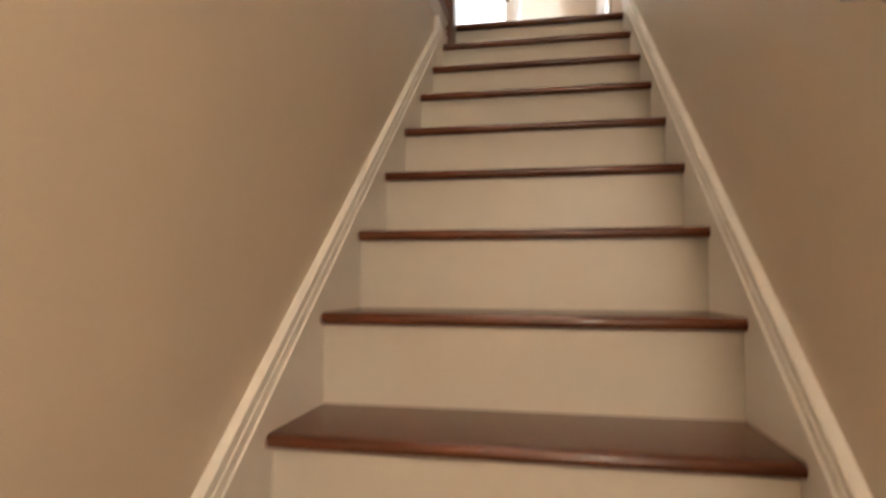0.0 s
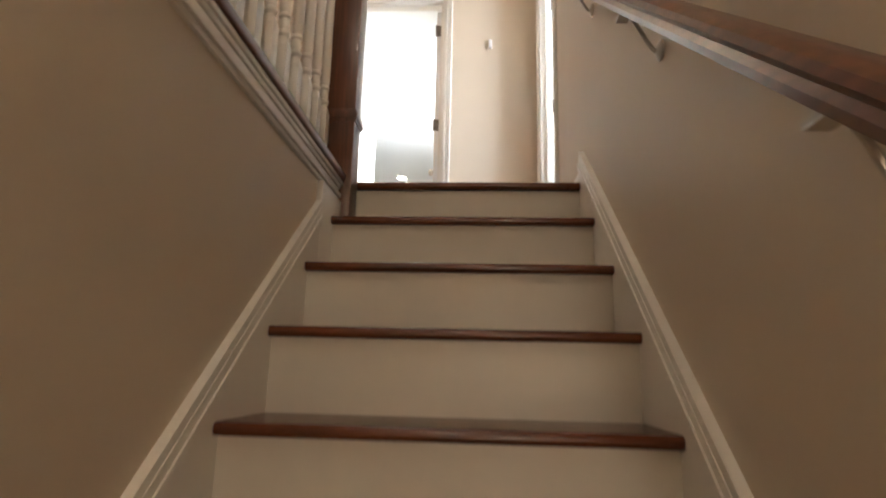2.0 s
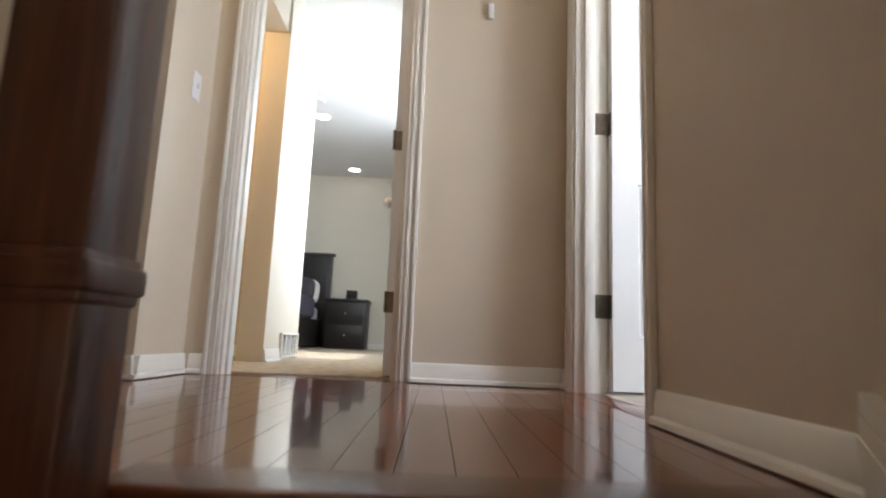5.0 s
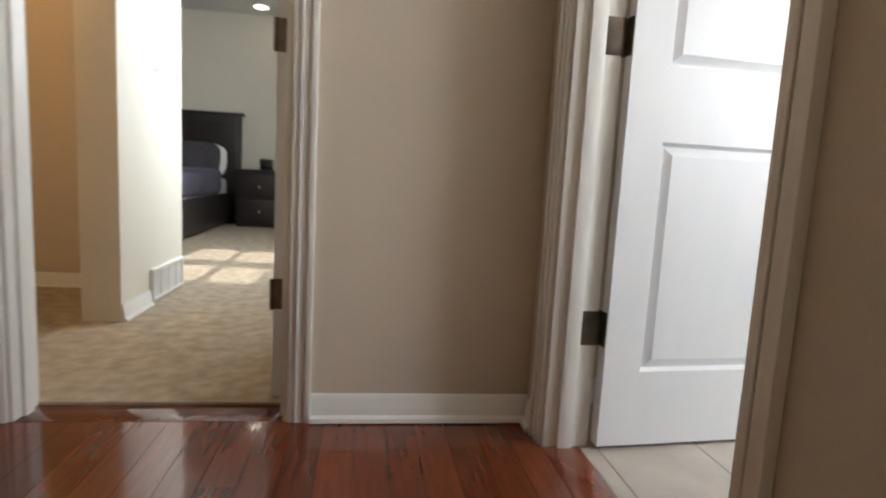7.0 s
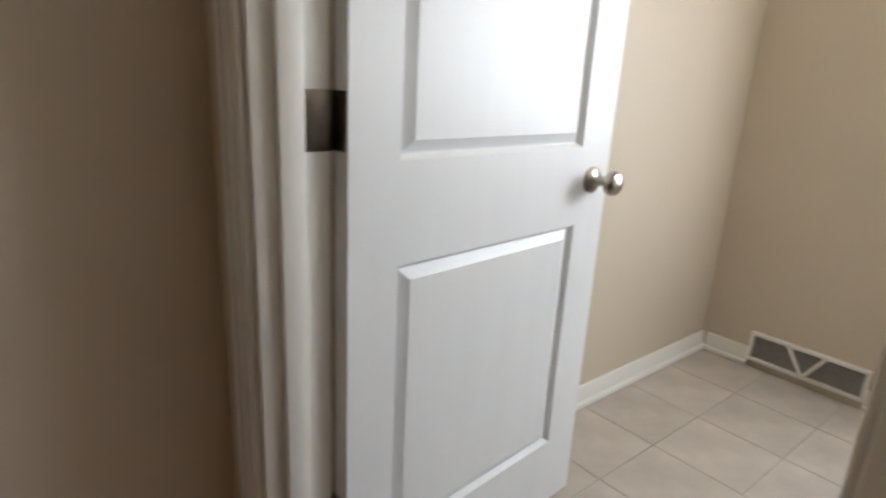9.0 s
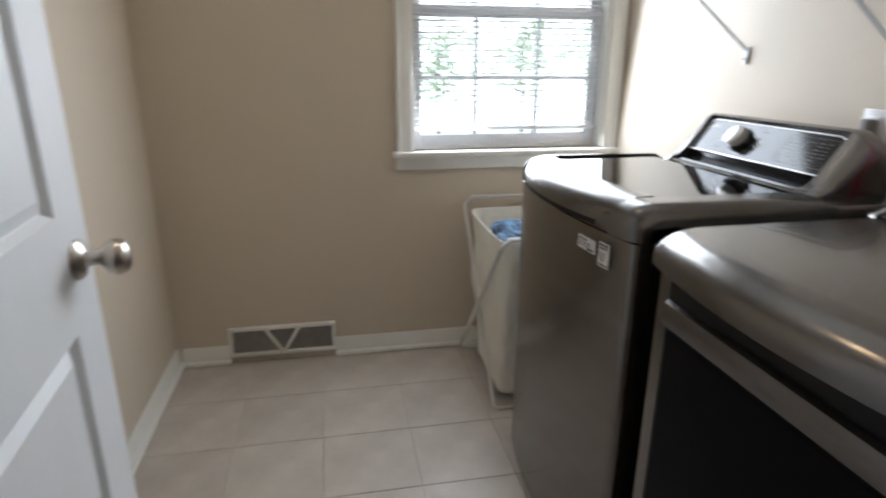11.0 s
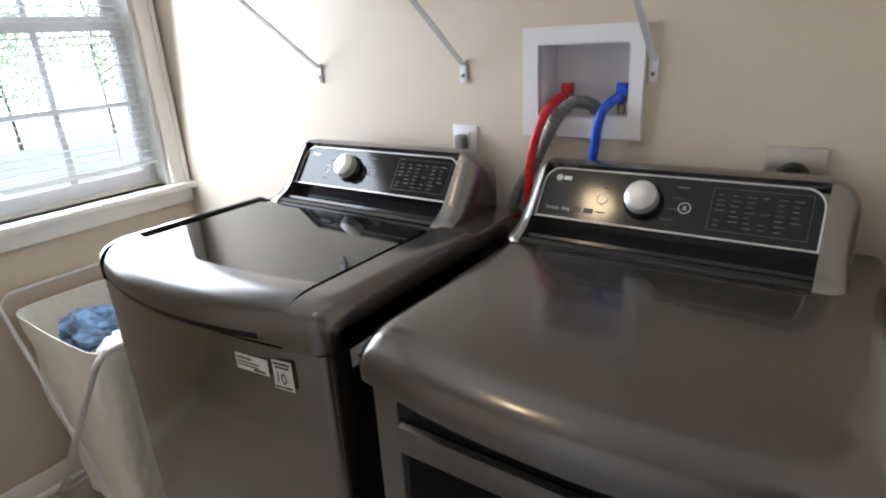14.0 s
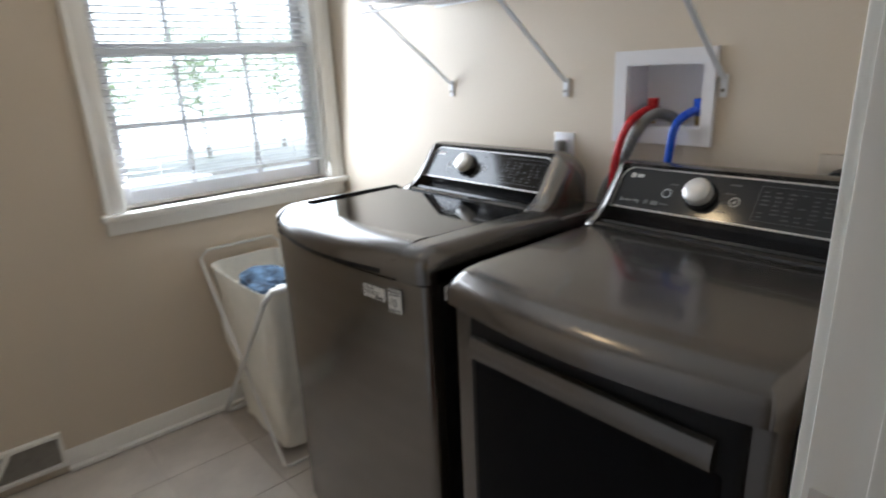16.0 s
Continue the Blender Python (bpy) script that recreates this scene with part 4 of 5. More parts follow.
def sticker(parent, name, a0, a1, z0, z1, bars, number=""):
    """A paper label on the washer front; bars are (a0, a1, z0, z1) shares of it."""
    def y(x):
        t = (x - WX0) / (WX1 - WX0)
        return 0.606 + 0.03 * (1 - (2 * t - 1) ** 2)
    bm = bmesh.new()
    def quad(p0, p1, q0, q1, d):
        vs = [bm.verts.new((x, y(x) + d, z)) for x, z in ((p0, q0), (p1, q0), (p1, q1), (p0, q1))]
        ws = [bm.verts.new((x, y(x) + d - 0.0008, z)) for x, z in ((p0, q0), (p1, q0), (p1, q1), (p0, q1))]
        bm.faces.new(vs)
        for k in range(4):
            bm.faces.new((vs[k], vs[(k + 1) % 4], ws[(k + 1) % 4], ws[k]))
    quad(a0, a1, z0, z1, 0.0012)
    lab = part(name, bm, PAPER, parent, "white printed paper label")
    bm = bmesh.new()
    for f in bars:
        quad(a1 - (a1 - a0) * f[0], a1 - (a1 - a0) * f[1], z0 + (z1 - z0) * f[2], z0 + (z1 - z0) * f[3], 0.0021)
    tagged(part("print_bar", bm, INK, lab), kind="stuff")
    if number:
        xm = a1 - (a1 - a0) * 0.16
        text(lab, number, (xm, y(xm) + 0.004, z0 + (z1 - z0) * 0.3), Matrix(((-1, 0, 0), (0, 0, 1), (0, 1, 0))), 0.026, INK)


sticker(washer, "energy_label", 1.825, 1.893, 0.828, 0.856, [(0.06, 0.5, 0.72, 0.82), (0.06, 0.75, 0.5, 0.56), (0.06, 0.7, 0.3, 0.36), (0.55, 0.9, 0.1, 0.24)])
sticker(washer, "warranty_label", 1.778, 1.815, 0.812, 0.862, [(0.08, 0.9, 0.86, 0.93), (0.15, 0.85, 0.74, 0.80), (0.08, 0.9, 0.06, 0.12)], "10")
sl = part("serial_label", boxes((WX0 + 0.0025, WX0 + 0.0038, 0.47, 0.556, 0.842, 0.872)), PAPER, washer, "silver printed serial label")
part("print_bar", boxes((WX0 + 0.0016, WX0 + 0.0024, 0.48, 0.53, 0.862, 0.865), (WX0 + 0.0016, WX0 + 0.0024, 0.48, 0.545, 0.855, 0.857), (WX0 + 0.0016, WX0 + 0.0024, 0.48, 0.50, 0.845, 0.851)), INK, sl)
for x in (WX0 + 0.06, WX1 - 0.06):
    for y in (0.06, 0.5):
        bm = bmesh.new()
        lathe(bm, [(0.02, 0.0), (0.022, 0.006), (0.012, 0.012), (0.012, 0.03)], (x, y, 0.0), 14)
        part("foot", bm, DARKWELL, washer)

DX0, DX1 = 1.076, 1.662
dryer = thing("tumble_dryer", (1.39, 0.3, 0.0), "graphite steel front-load tumble dryer with bar handle door", "dryer", "laundry machines")
bm = bmesh.new()
box(bm, DX0 + 0.004, DX1 - 0.004, 0.0, 0.565, 0.02, 0.885)
part("body", bm, BLACKSIDE, dryer, "black painted side cabinet")
bm = bmesh.new()
prism(bm, outline(DX0 + 0.004, DX1 - 0.004, 0.565, 0.590, 0.008, 0.02), "z", 0.03, 0.872)
part("front_panel", bm, STEELTOP, dryer, "graphite front panel")
bm = bmesh.new()
rounded_top(bm, DX0, DX1, 0.0, 0.612, 0.028, 0.874, ZB, 0.045)
part("top", bm, STEELTOP, dryer, "glossy graphite enamel top with rolled front edge")
console(dryer, 1.128, 1.662, 1.172, 1.628, 1.436, ZB, "Sensor Dry")
# door: dark recess, glass front, bar handle
bm = bmesh.new()
box(bm, 1.118, 1.600, 0.575, 0.603, 0.15, 0.868, bevel=0.012, seg=3)
ddoor = part("door", bm, DARKWELL, dryer, "black recessed dryer door surround")
bm = bmesh.new()
box(bm, 1.140, 1.582, 0.590, 0.611, 0.19, 0.784, bevel=0.010, seg=3)
part("door_glass", bm, DOORBLACK, ddoor, "black glass door front")
bm = bmesh.new()
prism(bm, [(0.603, 0.789), (0.620, 0.792), (0.624, 0.802), (0.618, 0.829), (0.610, 0.833), (0.603, 0.829)], "x", 1.150, 1.580)
part("handle", bm, GRIP, ddoor, "flat graphite bar handle")
for x in (DX0 + 0.06, DX1 - 0.06):
    for y in (0.06, 0.5):
        bm = bmesh.new()
        lathe(bm, [(0.02, 0.0), (0.022, 0.006), (0.012, 0.012), (0.012, 0.03)], (x, y, 0.0), 14)
        part("foot", bm, DARKWELL, dryer)

# ---- wall plumbing box, outlets ----
vb = thing("washer_outlet_box", (1.613, LY0, 1.09), "white recessed plastic washer supply box with hoses", "supply box")
bx0, bx1, bz0, bz1 = 1.489, 1.737, 1.09, 1.303


def moulded(outer, inner, y0, y1, closed=0.0):
    """A frame between two rectangles (x0, x1, z0, z1); closed gives the thickness of a back."""
    bm = bmesh.new()
    def ring(q, y):
        return [bm.verts.new((x, y, z)) for x, z in ((q[0], q[2]), (q[1], q[2]), (q[1], q[3]), (q[0], q[3]))]
    of, ob_, nf, nb = ring(outer, y1), ring(outer, y0), ring(inner, y1), ring(inner, y0 + closed)
    for k in range(4):
        j = (k + 1) % 4
        bm.faces.new((of[k], of[j], nf[j], nf[k]))
        bm.faces.new((of[k], of[j], ob_[j], ob_[k]))
        bm.faces.new((nf[k], nf[j], nb[j], nb[k]))
        if not closed:
            bm.faces.new((ob_[k], ob_[j], nb[j], nb[k]))
    if closed:
        bm.faces.new(ob_)
        bm.faces.new(nb)
    return bm


part("frame", moulded((bx0, bx1, bz0, bz1), (1.516, 1.703, 1.129, 1.270), LY0, LY0 + 0.012), PLASTIC, vb)
part("recess", moulded((1.5145, 1.7045, 1.1275, 1.2715), (1.518, 1.701, 1.131, 1.268), LY0 - 0.085, LY0 - 0.001, 0.005), PLASTIC, vb)
for x, m, name in ((1.662, REDRUB, "hot_valve"), (1.546, BLUERUB, "cold_valve")):
    bm = bmesh.new()
    lathe(bm, [(0.008, 0), (0.008, 0.022), (0.011, 0.024), (0.011, 0.036)], (x, LY0 - 0.045, 1.131), 12)
    v = part(name, bm, BRASS, vb)
    part("handle", boxes((x - 0.011, x + 0.011, LY0 - 0.055, LY0 - 0.035, 1.168, 1.192), bevel=0.003), m, v)


def hose(name, pts, r, material, label, sides=12, ribs=False):
    bm = bmesh.new()
    p = spline(pts, 34 if ribs else 12)
    tube(bm, p, (lambda i: r * (1.0 if i % 4 < 2 else 0.86)) if ribs else r, sides)
    return solid(name, bm, material, label, "hose")


hose("supply_hose", [(1.662, -0.092, 1.160), (1.664, -0.062, 1.164), (1.676, -0.012, 1.135), (1.697, 0.004, 1.05), (1.706, 0.002, 0.90), (1.705, -0.028, 0.6)], 0.0095, REDRUB, "red rubber hot water hose from the supply box")
hose("supply_hose", [(1.546, -0.092, 1.160), (1.548, -0.062, 1.164), (1.562, -0.02, 1.135), (1.575, -0.02, 1.05), (1.60, -0.026, 0.9), (1.64, -0.028, 0.6)], 0.0095, BLUERUB, "blue rubber cold water hose from the supply box")
hose("drain_hose", [(1.595, -0.10, 1.128), (1.60, -0.075, 1.150), (1.628, -0.048, 1.158), (1.660, -0.033, 1.125), (1.708, -0.033, 1.03), (1.755, -0.033, 0.95), (1.78, -0.033, 0.80)], 0.0135, GREYHOSE, "grey corrugated drain hose hooked into the supply box", ribs=True)

ot = thing("wall_outlet", (1.891, LY0, 1.053), "white duplex outlet with a grey plug", "wall outlet")
part("plate", boxes((1.858, 1.924, LY0, LY0 + 0.005, 1.003, 1.103), bevel=0.002), PLASTIC, ot)
part("socket", boxes((1.876, 1.906, LY0 + 0.005, LY0 + 0.008, 1.058, 1.088), (1.876, 1.906, LY0 + 0.005, LY0 + 0.008, 1.014, 1.044), bevel=0.001), PLASTIC, ot)
part("plug", boxes((1.879, 1.903, LY0 + 0.008, LY0 + 0.036, 1.040, 1.084), bevel=0.006), GREYHOSE, ot, "grey moulded plug")
hose("power_cord", [(1.891, LY0 + 0.022, 1.042), (1.890, LY0 + 0.02, 1.02), (1.885, LY0 + 0.015, 0.97), (1.885, LY0 + 0.02, 0.85)], 0.004, GREYHOSE, "grey power cord hanging behind the washer", 8)
do = thing("dryer_outlet", (1.23, LY0, 1.04), "brushed steel dryer outlet plate with a black plug", "wall outlet")
part("plate", boxes((1.183, 1.276, LY0, LY0 + 0.008, 0.985, 1.092), bevel=0.003), NICKEL, do)
bm = bmesh.new()
lathe(bm, [(0.027, 0.0), (0.027, 0.012), (0.024, 0.03), (0.016, 0.034)], (1.23, LY0 + 0.008, 1.04), 20, Matrix.Rotation(radians(-90), 3, "X"))
part("plug", bm, DARKWELL, do, "round black plug")

# ---- wire shelf ----
shelf = thing("wire_shelf", (1.75, 0.1, 1.472), "white coated wire shelf on diagonal wall braces", "shelf")
SZ = 1.472
for y, z in ((-0.04, SZ), (0.10, SZ - 0.004), (0.262, SZ - 0.004), (0.266, SZ - 0.03)):
    bm = bmesh.new()
    tube(bm, [(LX0 + 0.01, y, z), (2.40, y, z)], 0.0032, 8)
    part("rod", bm, WIRE, shelf)
bm = bmesh.new()
tube(bm, [(0, -0.045, SZ + 0.004), (0, 0.262, SZ + 0.004), (0, 0.267, SZ - 0.03)], 0.0014, 5)
bmesh.ops.translate(bm, verts=bm.verts, vec=-origin(shelf))
wm = finish("wire", bm, WIRE)
for i in range(54):
    ob = new("wire", wm)
    ob.parent = shelf
    ob.location = (LX0 + 0.015 + 0.0255 * i, 0, 0)
for x in (2.344, 1.888, 1.474):
    bm = bmesh.new()
    vs = box(bm, -0.006, 0.006, -0.0025, 0.0025, 0.0, 1.0)
    a, b = Vector((x, LY0 + 0.006, 1.236)), Vector((x - 0.012, 0.262, SZ - 0.012))
    q = (b - a).to_track_quat("Z", "Y").to_matrix()
    for w in vs:
        w.co = a + q @ Vector((w.co.x, w.co.y, w.co.z * (b - a).length))
    br = part("brace", bm, WIRE, shelf)
    part("foot", boxes((x - 0.009, x + 0.009, LY0, LY0 + 0.006, 1.197, 1.245), bevel=0.002), WIRE, br)
    bm = bmesh.new()
    lathe(bm, [(0.004, 0), (0.004, 0.003)], (x, LY0 + 0.006, 1.212), 10, Matrix.Rotation(radians(-90), 3, "X"))
    part("screw", bm, DARKNICKEL, br)
solid("folded_towel", boxes((2.14, 2.36, 0.02, 0.22, SZ + 0.0055, SZ + 0.04), (2.15, 2.35, 0.02, 0.215, SZ + 0.041, SZ + 0.07), bevel=0.012, seg=3), PLAID, "folded blue cloth lying on the wire shelf", "towel")

# ---- laundry hamper ----
hamper = thing("laundry_hamper", (2.8, 0.45, 0.0), "cream canvas hamper on a folding pale metal frame", "hamper")
hx0, hx1, hy0, hy1 = 2.53, 3.05, 0.30, 0.60
bm = bmesh.new()
NS, NR = 120, 30
def bag_ring(f, z, inset):
    pts = []
    cx, cy = (hx0 + hx1) / 2, (hy0 + hy1) / 2
    a, b = (hx1 - hx0) / 2 - inset, (hy1 - hy0) / 2 - inset * 0.5
    for k in range(NS):
        w = 2 * math.pi * k / NS
        c, s = math.cos(w), math.sin(w)
        e = 0.28
        px = cx + a * math.copysign(abs(c) ** e, c)
        py = cy + b * math.copysign(abs(s) ** e, s)
        g = 0.022 * noise.noise(Vector((px * 6, py * 6, z * 5))) * min(1, (0.64 - z) * 8)
        g += (0.016 * noise.noise(Vector((px * 19, py * 19, z * 2.2))) + 0.006 * noise.noise(Vector((px * 40, py * 40, z * 17)))) * min(1, (0.64 - z) * 8)
        pts.append((px + g * c, py + g * s, z))
    return pts
rings = []
for j in range(NR + 1):
    f = j / NR
    z = 0.03 + 0.60 * f
    rings.append([bm.verts.new(p) for p in bag_ring(f, z, 0.05 * (1 - f) + 0.006)])
for j in range(NR, 8, -1):
    z = 0.03 + 0.60 * j / NR
    rings.append([bm.verts.new(p) for p in bag_ring(0, z, 0.05 * (1 - j / NR) + 0.010)])
for a, b in zip(rings, rings[1:]):
    for k in range(NS):
        bm.faces.new((a[k], a[(k + 1) % NS], b[(k + 1) % NS], b[k]))
bm.faces.new(rings[0][::-1])
bm.faces.new(rings[-1])
part("bag", bm, CANVAS, hamper, "wrinkled cream canvas bag")
for xa, xb, top, d in ((hx1 + 0.008, hx0 + 0.01, 0.675, 0.0), (hx0 - 0.035, hx1 - 0.02, 0.655, 0.010)):
    bm = bmesh.new()
    y0, y1 = hy0 - 0.008 - d, hy1 + 0.008 + d
    pts = [(xb, y0 + 0.02, 0.008), (xb, y0, 0.02), (xa, y0, top - 0.03), (xa, y0 + 0.03, top), (xa, y1 - 0.03, top), (xa, y1, top - 0.03), (xb, y1, 0.02), (xb, y1 - 0.02, 0.008)]
    tube(bm, pts + [(xb, y0 + 0.02, 0.008)], 0.006 if d == 0 else 0.009, 10)
    part("leg_frame", bm, FRAMEMETAL, hamper, "bent pale metal tube frame")
def crumple(name, c, rx, ry, rz, material, label, seed):
    bm = bmesh.new()
    bmesh.ops.create_icosphere(bm, subdivisions=4, radius=1.0)
    for v in bm.verts:
        d = 1 + 0.45 * noise.noise(v.co * 1.7 + Vector((seed, 0, 0))) + 0.2 * noise.noise(v.co * 4.5 + Vector((0, seed, 0)))
        v.co = Vector((c[0] + v.co.x * rx * d, c[1] + v.co.y * ry * d, c[2] + v.co.z * rz * d))
    return solid(name, bm, material, label, "clothes")
crumple("clothes", (2.84, 0.46, 0.555), 0.12, 0.085, 0.06, PLAID, "blue plaid shirt crumpled in the hamper", 3.0)
crumple("clothes", (2.69, 0.46, 0.53), 0.10, 0.08, 0.05, PILLOW, "white cloth crumpled in the hamper", 7.0)

# ---- ceiling lamps ----
def downlight(at, glow, label):
    t = thing("recessed_light", at, label, "ceiling light", "recessed ceiling lights")
    bm = bmesh.new()
    lathe(bm, [(0.075, -0.002), (0.095, -0.004), (0.098, 0.0), (0.075, 0.0)], at, 28)
    part("trim_ring", bm, TRIM, t)
    bm = bmesh.new()
    lathe(bm, [(0.073, -0.003), (0.073, -0.001)], at, 28)
    part("lens", bm, glow, t)


for at in ((-0.78, 6.75, CH), (-0.85, 4.9, CH), (-2.4, 6.0, CH)):
    downlight(at, LAMPGLOW, "round white recessed ceiling light, lit")
downlight((-0.35, 0.45, CH), LAMPGLOW, "round white recessed hall light, lit")
downlight((2.08, 1.0, CH), WARMGLOW, "round recessed laundry light, lit warm")
sd = thing("smoke_detector", (-0.80, 4.45, CH - 0.035), "round white smoke detector on the bedroom ceiling", "smoke detector")
bm = bmesh.new()
lathe(bm, [(0.05, 0.0), (0.06, 0.012), (0.065, 0.0345)], (-0.80, 4.45, CH - 0.035), 24)
part("housing", bm, PLASTIC, sd)

# ---- bedroom furniture ----
bed = thing("bed", (-2.0, 6.0, 0.0), "black-brown panel bed with striped dark duvet", "bed")
hb = part("headboard", boxes((-2.75, -1.03, 6.98, 7.06, 0.0, 1.22), (-2.78, -1.0, 6.965, 7.07, 1.22, 1.255), bevel=0.006), BEDBLACK, bed)
for i in range(3):
    x = -2.70 + i * 0.56
    part("panel", boxes((x, x + 0.50, 6.97, 6.979, 0.62, 1.16), bevel=0.003), BEDBLACK, hb)
part("side_rail", boxes((-1.16, -1.12, 4.85, 6.97, 0.04, 0.36), bevel=0.005), BEDBLACK, bed)
part("side_rail", boxes((-2.66, -2.62, 4.85, 6.97, 0.04, 0.36), bevel=0.005), BEDBLACK, bed)
part("footboard", boxes((-2.68, -1.10, 4.78, 4.848, 0.0, 0.45), bevel=0.006), BEDBLACK, bed)
part("mattress", boxes((-2.615, -1.165, 4.86, 6.96, 0.2, 0.52), bevel=0.05, seg=4), PILLOW, bed)
bm = bmesh.new()
box(bm, -2.66, -1.118, 4.85, 6.55, 0.365, 0.63, bevel=0.07, seg=5)
for v in bm.verts:
    v.co.z += 0.015 * noise.noise(v.co * 4)
solid("duvet", bm, BEDCLOTH, "dark grey striped duvet spread over the bed", "duvet")
for x, y, z, m, lab in ((-1.47, 6.72, 0.66, PILLOW, "white pillow leaning on the headboard"), (-1.50, 6.56, 0.67, DARKPILLOW, "dark grey pillow in front of a white one")):
    bm = bmesh.new()
    bmesh.ops.create_icosphere(bm, subdivisions=4, radius=1.0)
    for v in bm.verts:
        c = v.co.copy()
        v.co = Vector((x + 0.35 * math.copysign(abs(c.x) ** 0.6, c.x), y + 0.10 * c.y + 0.15 * c.z, z + 0.04 + 0.20 * math.copysign(abs(c.z) ** 0.6, c.z)))
    solid("pillow", bm, m, lab, "pillow", "bed pillows")
ns = thing("nightstand", (-0.75, 6.8, 0.0), "black-brown nightstand with two drawers", "nightstand")
part("body", boxes((-1.0, -0.50, 6.62, 7.05, 0.0, 0.60), bevel=0.004), BEDBLACK, ns)
part("top", boxes((-1.02, -0.48, 6.60, 7.06, 0.601, 0.635), bevel=0.005), BEDBLACK, ns)
for z in (0.06, 0.33):
    d = part("drawer", boxes((-0.97, -0.53, 6.605, 6.619, z, z + 0.24), bevel=0.003), BEDBLACK, ns)
    bm = bmesh.new()
    lathe(bm, [(0.006, 0), (0.006, 0.01), (0.012, 0.016), (0.010, 0.022)], (-0.75, 6.605, z + 0.12), 12, Matrix.Rotation(radians(90), 3, "X"))
    part("knob", bm, NICKEL, d)
solid("alarm_clock", boxes((-0.78, -0.64, 6.75, 6.85, 0.635, 0.755), bevel=0.01, seg=3), BLACKPLASTIC, "small black box clock on the nightstand", "clock")

# ---- outdoors ----
setting("ground", boxes((-400, 400, -400, 400, -3.3, -2.9)), GRASS, "green lawn", "ground")
setting("pavement", boxes((5.0, 39.9, -30, 30, -2.9, -2.86)), CONCRETE, "pale sunlit concrete drive", "pavement")
# upright glowing sheet added behind the trees in place of bright sky
setting("backdrop", boxes((40, 40.5, -60, 60, -3, 50)), SKYGLOW, "glowing sheet standing in for the washed-out sky", "backdrop")


def tree(at, h, r, seed):
    rnd = random.Random(seed)
    t = thing("tree", at, "leafy green tree beyond the laundry window", "tree", "garden trees")
    bm = bmesh.new()
    a = Vector(at)
    tube(bm, spline([a, a + Vector((0.1, 0, h * 0.3)), a + Vector((0, 0.15, h * 0.6)), a + Vector((0.1, 0, h * 0.9))], 5), lambda i: max(0.02, 0.10 - 0.005 * i), 9)
    for k in range(9):
        z = h * (0.35 + 0.06 * k)
        w = rnd.random() * 6.28
        tube(bm, spline([a + Vector((0, 0, z)), a + Vector((math.cos(w) * r * 0.4, math.sin(w) * r * 0.4, z + 0.5)), a + Vector((math.cos(w) * r * 0.85, math.sin(w) * r * 0.85, z + 0.7))], 4), lambda i: max(0.012, 0.07 - 0.007 * i), 6)
    part("trunk", bm, BARK, t)
    verts, faces = [], []
    for k in range(1700):
        w, s, q = rnd.random() * 6.28, rnd.uniform(-1, 1), rnd.random() ** 0.45
        c = a + Vector((math.cos(w) * r * q * math.sqrt(1 - s * s), math.sin(w) * r * q * math.sqrt(1 - s * s), h * 0.62 + s * q * h * 0.42))
        if noise.noise(c * 0.9) < -0.12:
            continue
        e = Euler((rnd.random() * 6, rnd.random() * 6, rnd.random() * 6)).to_matrix()
        i = len(verts)
        L = rnd.uniform(0.10, 0.2)
        verts += [c + e @ Vector(p) for p in ((-L, 0, 0), (0, -L * 0.5, 0.02), (L, 0, 0), (0, L * 0.5, 0.02))]
        faces += [(i, i + 1, i + 2), (i, i + 2, i + 3)]
    me = bpy.data.meshes.new("crown")
    me.from_pydata([tuple(v - a) for v in verts], [], faces)
    me.materials.append(LEAF)
    cr = new("crown", me)
    cr.parent = t
    tagged(cr, kind="stuff")
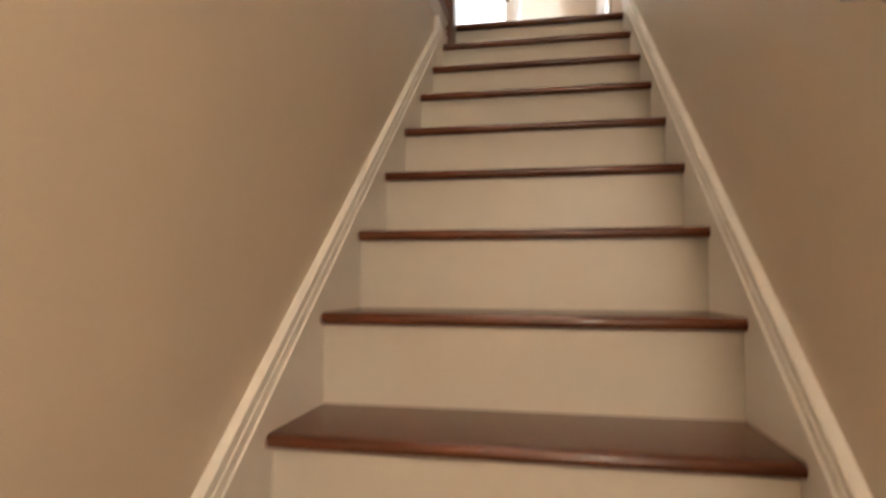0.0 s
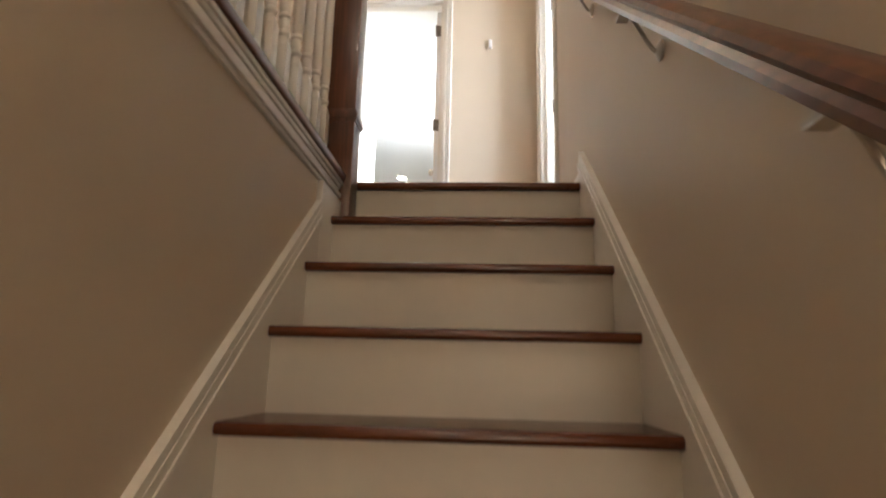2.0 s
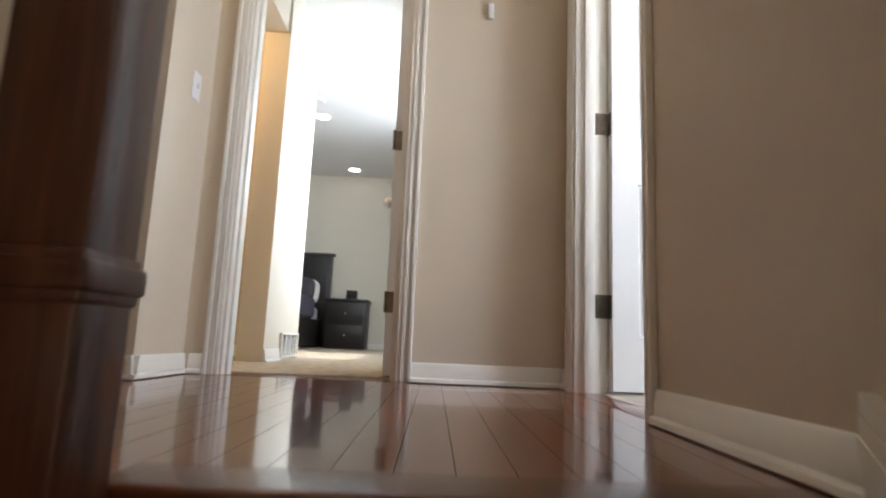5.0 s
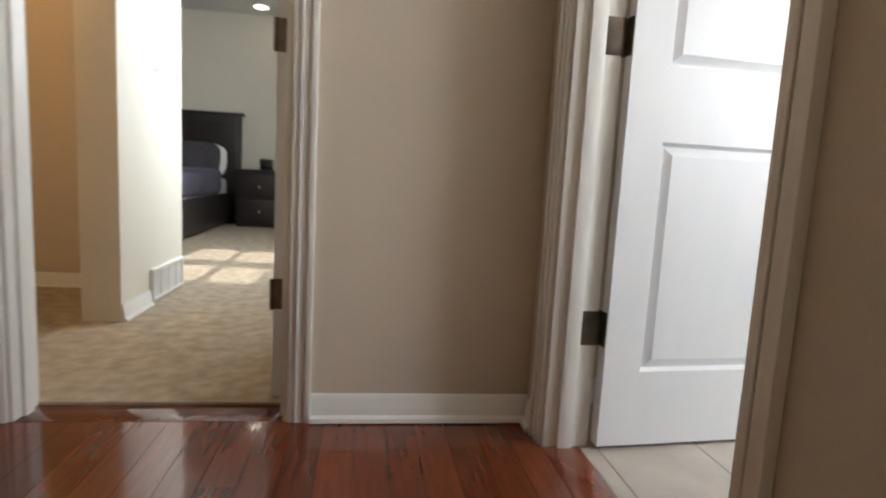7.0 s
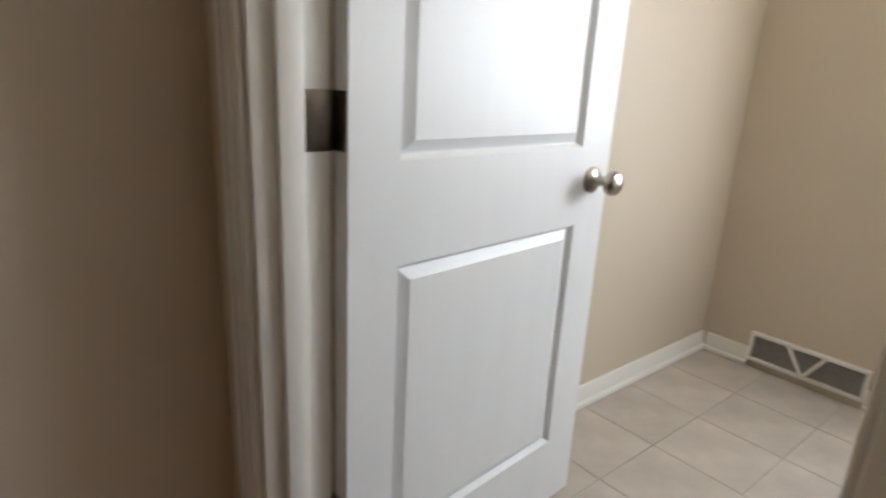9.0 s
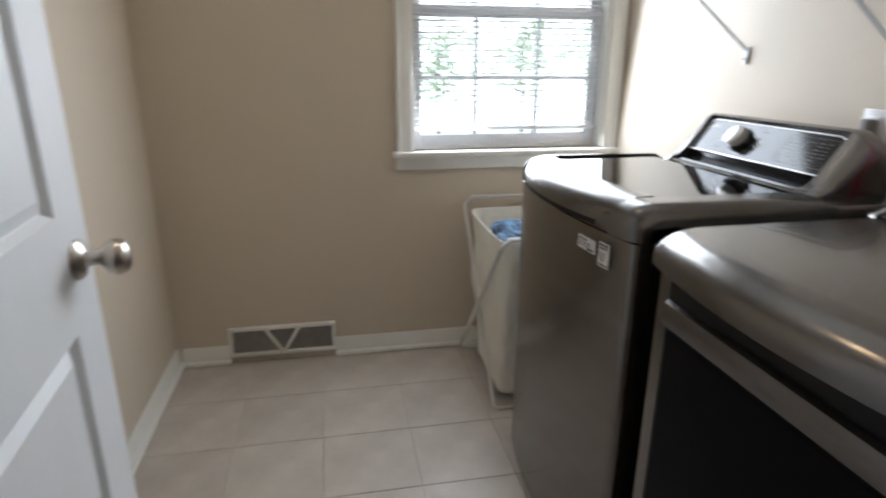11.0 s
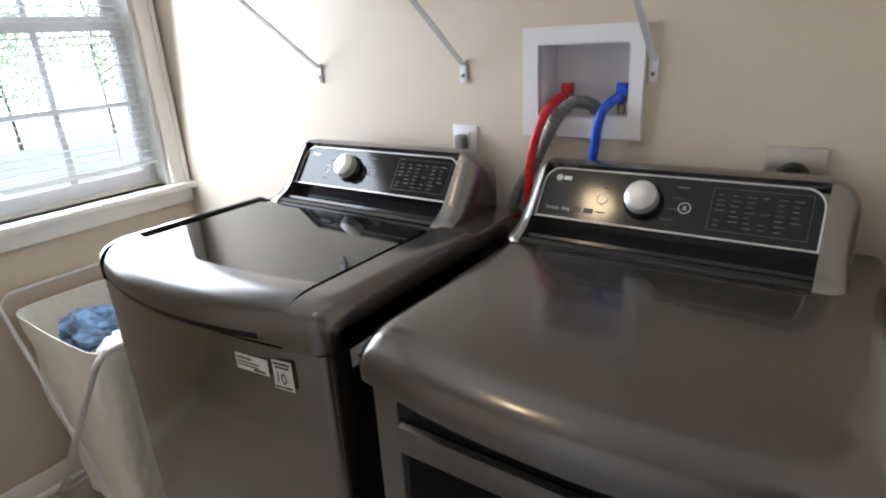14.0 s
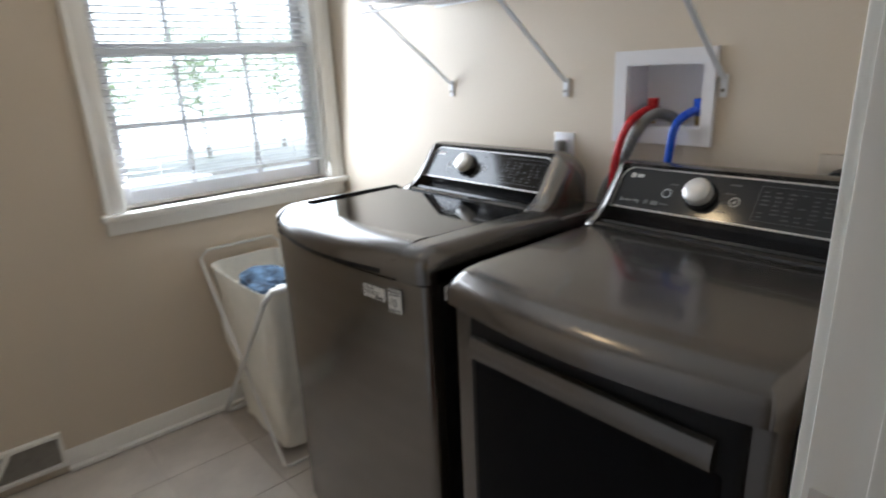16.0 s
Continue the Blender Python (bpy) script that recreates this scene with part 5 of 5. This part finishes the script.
for i, (x, y, h, r) in enumerate(((34, -5, 6.6, 2.4), (35, -0.5, 7.4, 2.6), (34, 3.5, 6.6, 2.4), (35.5, 8.0, 7.2, 2.6), (34, -10, 7.2, 2.6), (35, -15, 7.8, 2.8))):
    tree((x, y, -2.9), h, r, i)

# ---- floor pieces ----
rnd = random.Random(11)
PW = 0.082
for i in range(-8, 13):
    x0 = i * PW
    x1 = x0 + PW - 0.0012
    if x1 < -0.62 or x0 > 0.998:
        continue
    x0, x1 = max(x0, -0.62), min(x1, 0.997)
    y = 0.1
    while y < YN + 0.105:
        y1 = min(YN + 0.108, y + rnd.uniform(0.45, 1.1))
        lim0, lim1 = x0, x1
        if x0 < XR:
            lim1 = min(x1, XR - 0.001)
        if lim1 - lim0 > 0.01 and (x0 < XR):
            yy1 = min(y1, YN)
            if yy1 - y > 0.02:
                bm = boxes((lim0, lim1, y, yy1 - 0.001, -0.006, 0.0))
                part("plank", bm, PLANK, hall_floor)
        y = y1
part("threshold_plank", boxes((BX0 + 0.012, BX1 - 0.012, YN, YN + 0.111, -0.006, 0.001), bevel=0.001), PLANK, hall_floor)
part("threshold_plank", boxes((XR, 0.997, DJ0 + 0.013, DJ1 - 0.013, -0.006, 0.001), bevel=0.001), PLANK, hall_floor)
part("landing_plank", boxes((-0.62, XL - 0.15, -0.001, 0.099, -0.006, 0.0), (XL - 0.15, -0.001, -0.028, 0.02, -0.03, -0.0005), (X1 + 0.001, XR, -0.016, 0.099, -0.006, 0.0), (XL - 0.14, -0.001, 0.02, 0.099, -0.006, 0.0)), PLANK, hall_floor)
TS = 0.289
tile_cache = {}
for i in range(-6, 4):
    for j in range(-6, 4):
        x0, y0 = 2.492 + i * TS, 1.212 + j * TS
        a, b, c, d = max(x0, 0.999), min(x0 + TS - 0.002, LX1), max(y0, LY0), min(y0 + TS - 0.002, LY1)
        if b - a < 0.02 or d - c < 0.02:
            continue
        key = (round(b - a, 3), round(d - c, 3))
        if key not in tile_cache:
            bm = boxes((0, b - a, 0, d - c, -0.004, 0.0), bevel=0.0012, seg=1)
            tile_cache[key] = finish("tile", bm, TILE)
        ob = new("tile", tile_cache[key])
        ob.parent = laundry_floor
        ob.location = (a, c, 0)
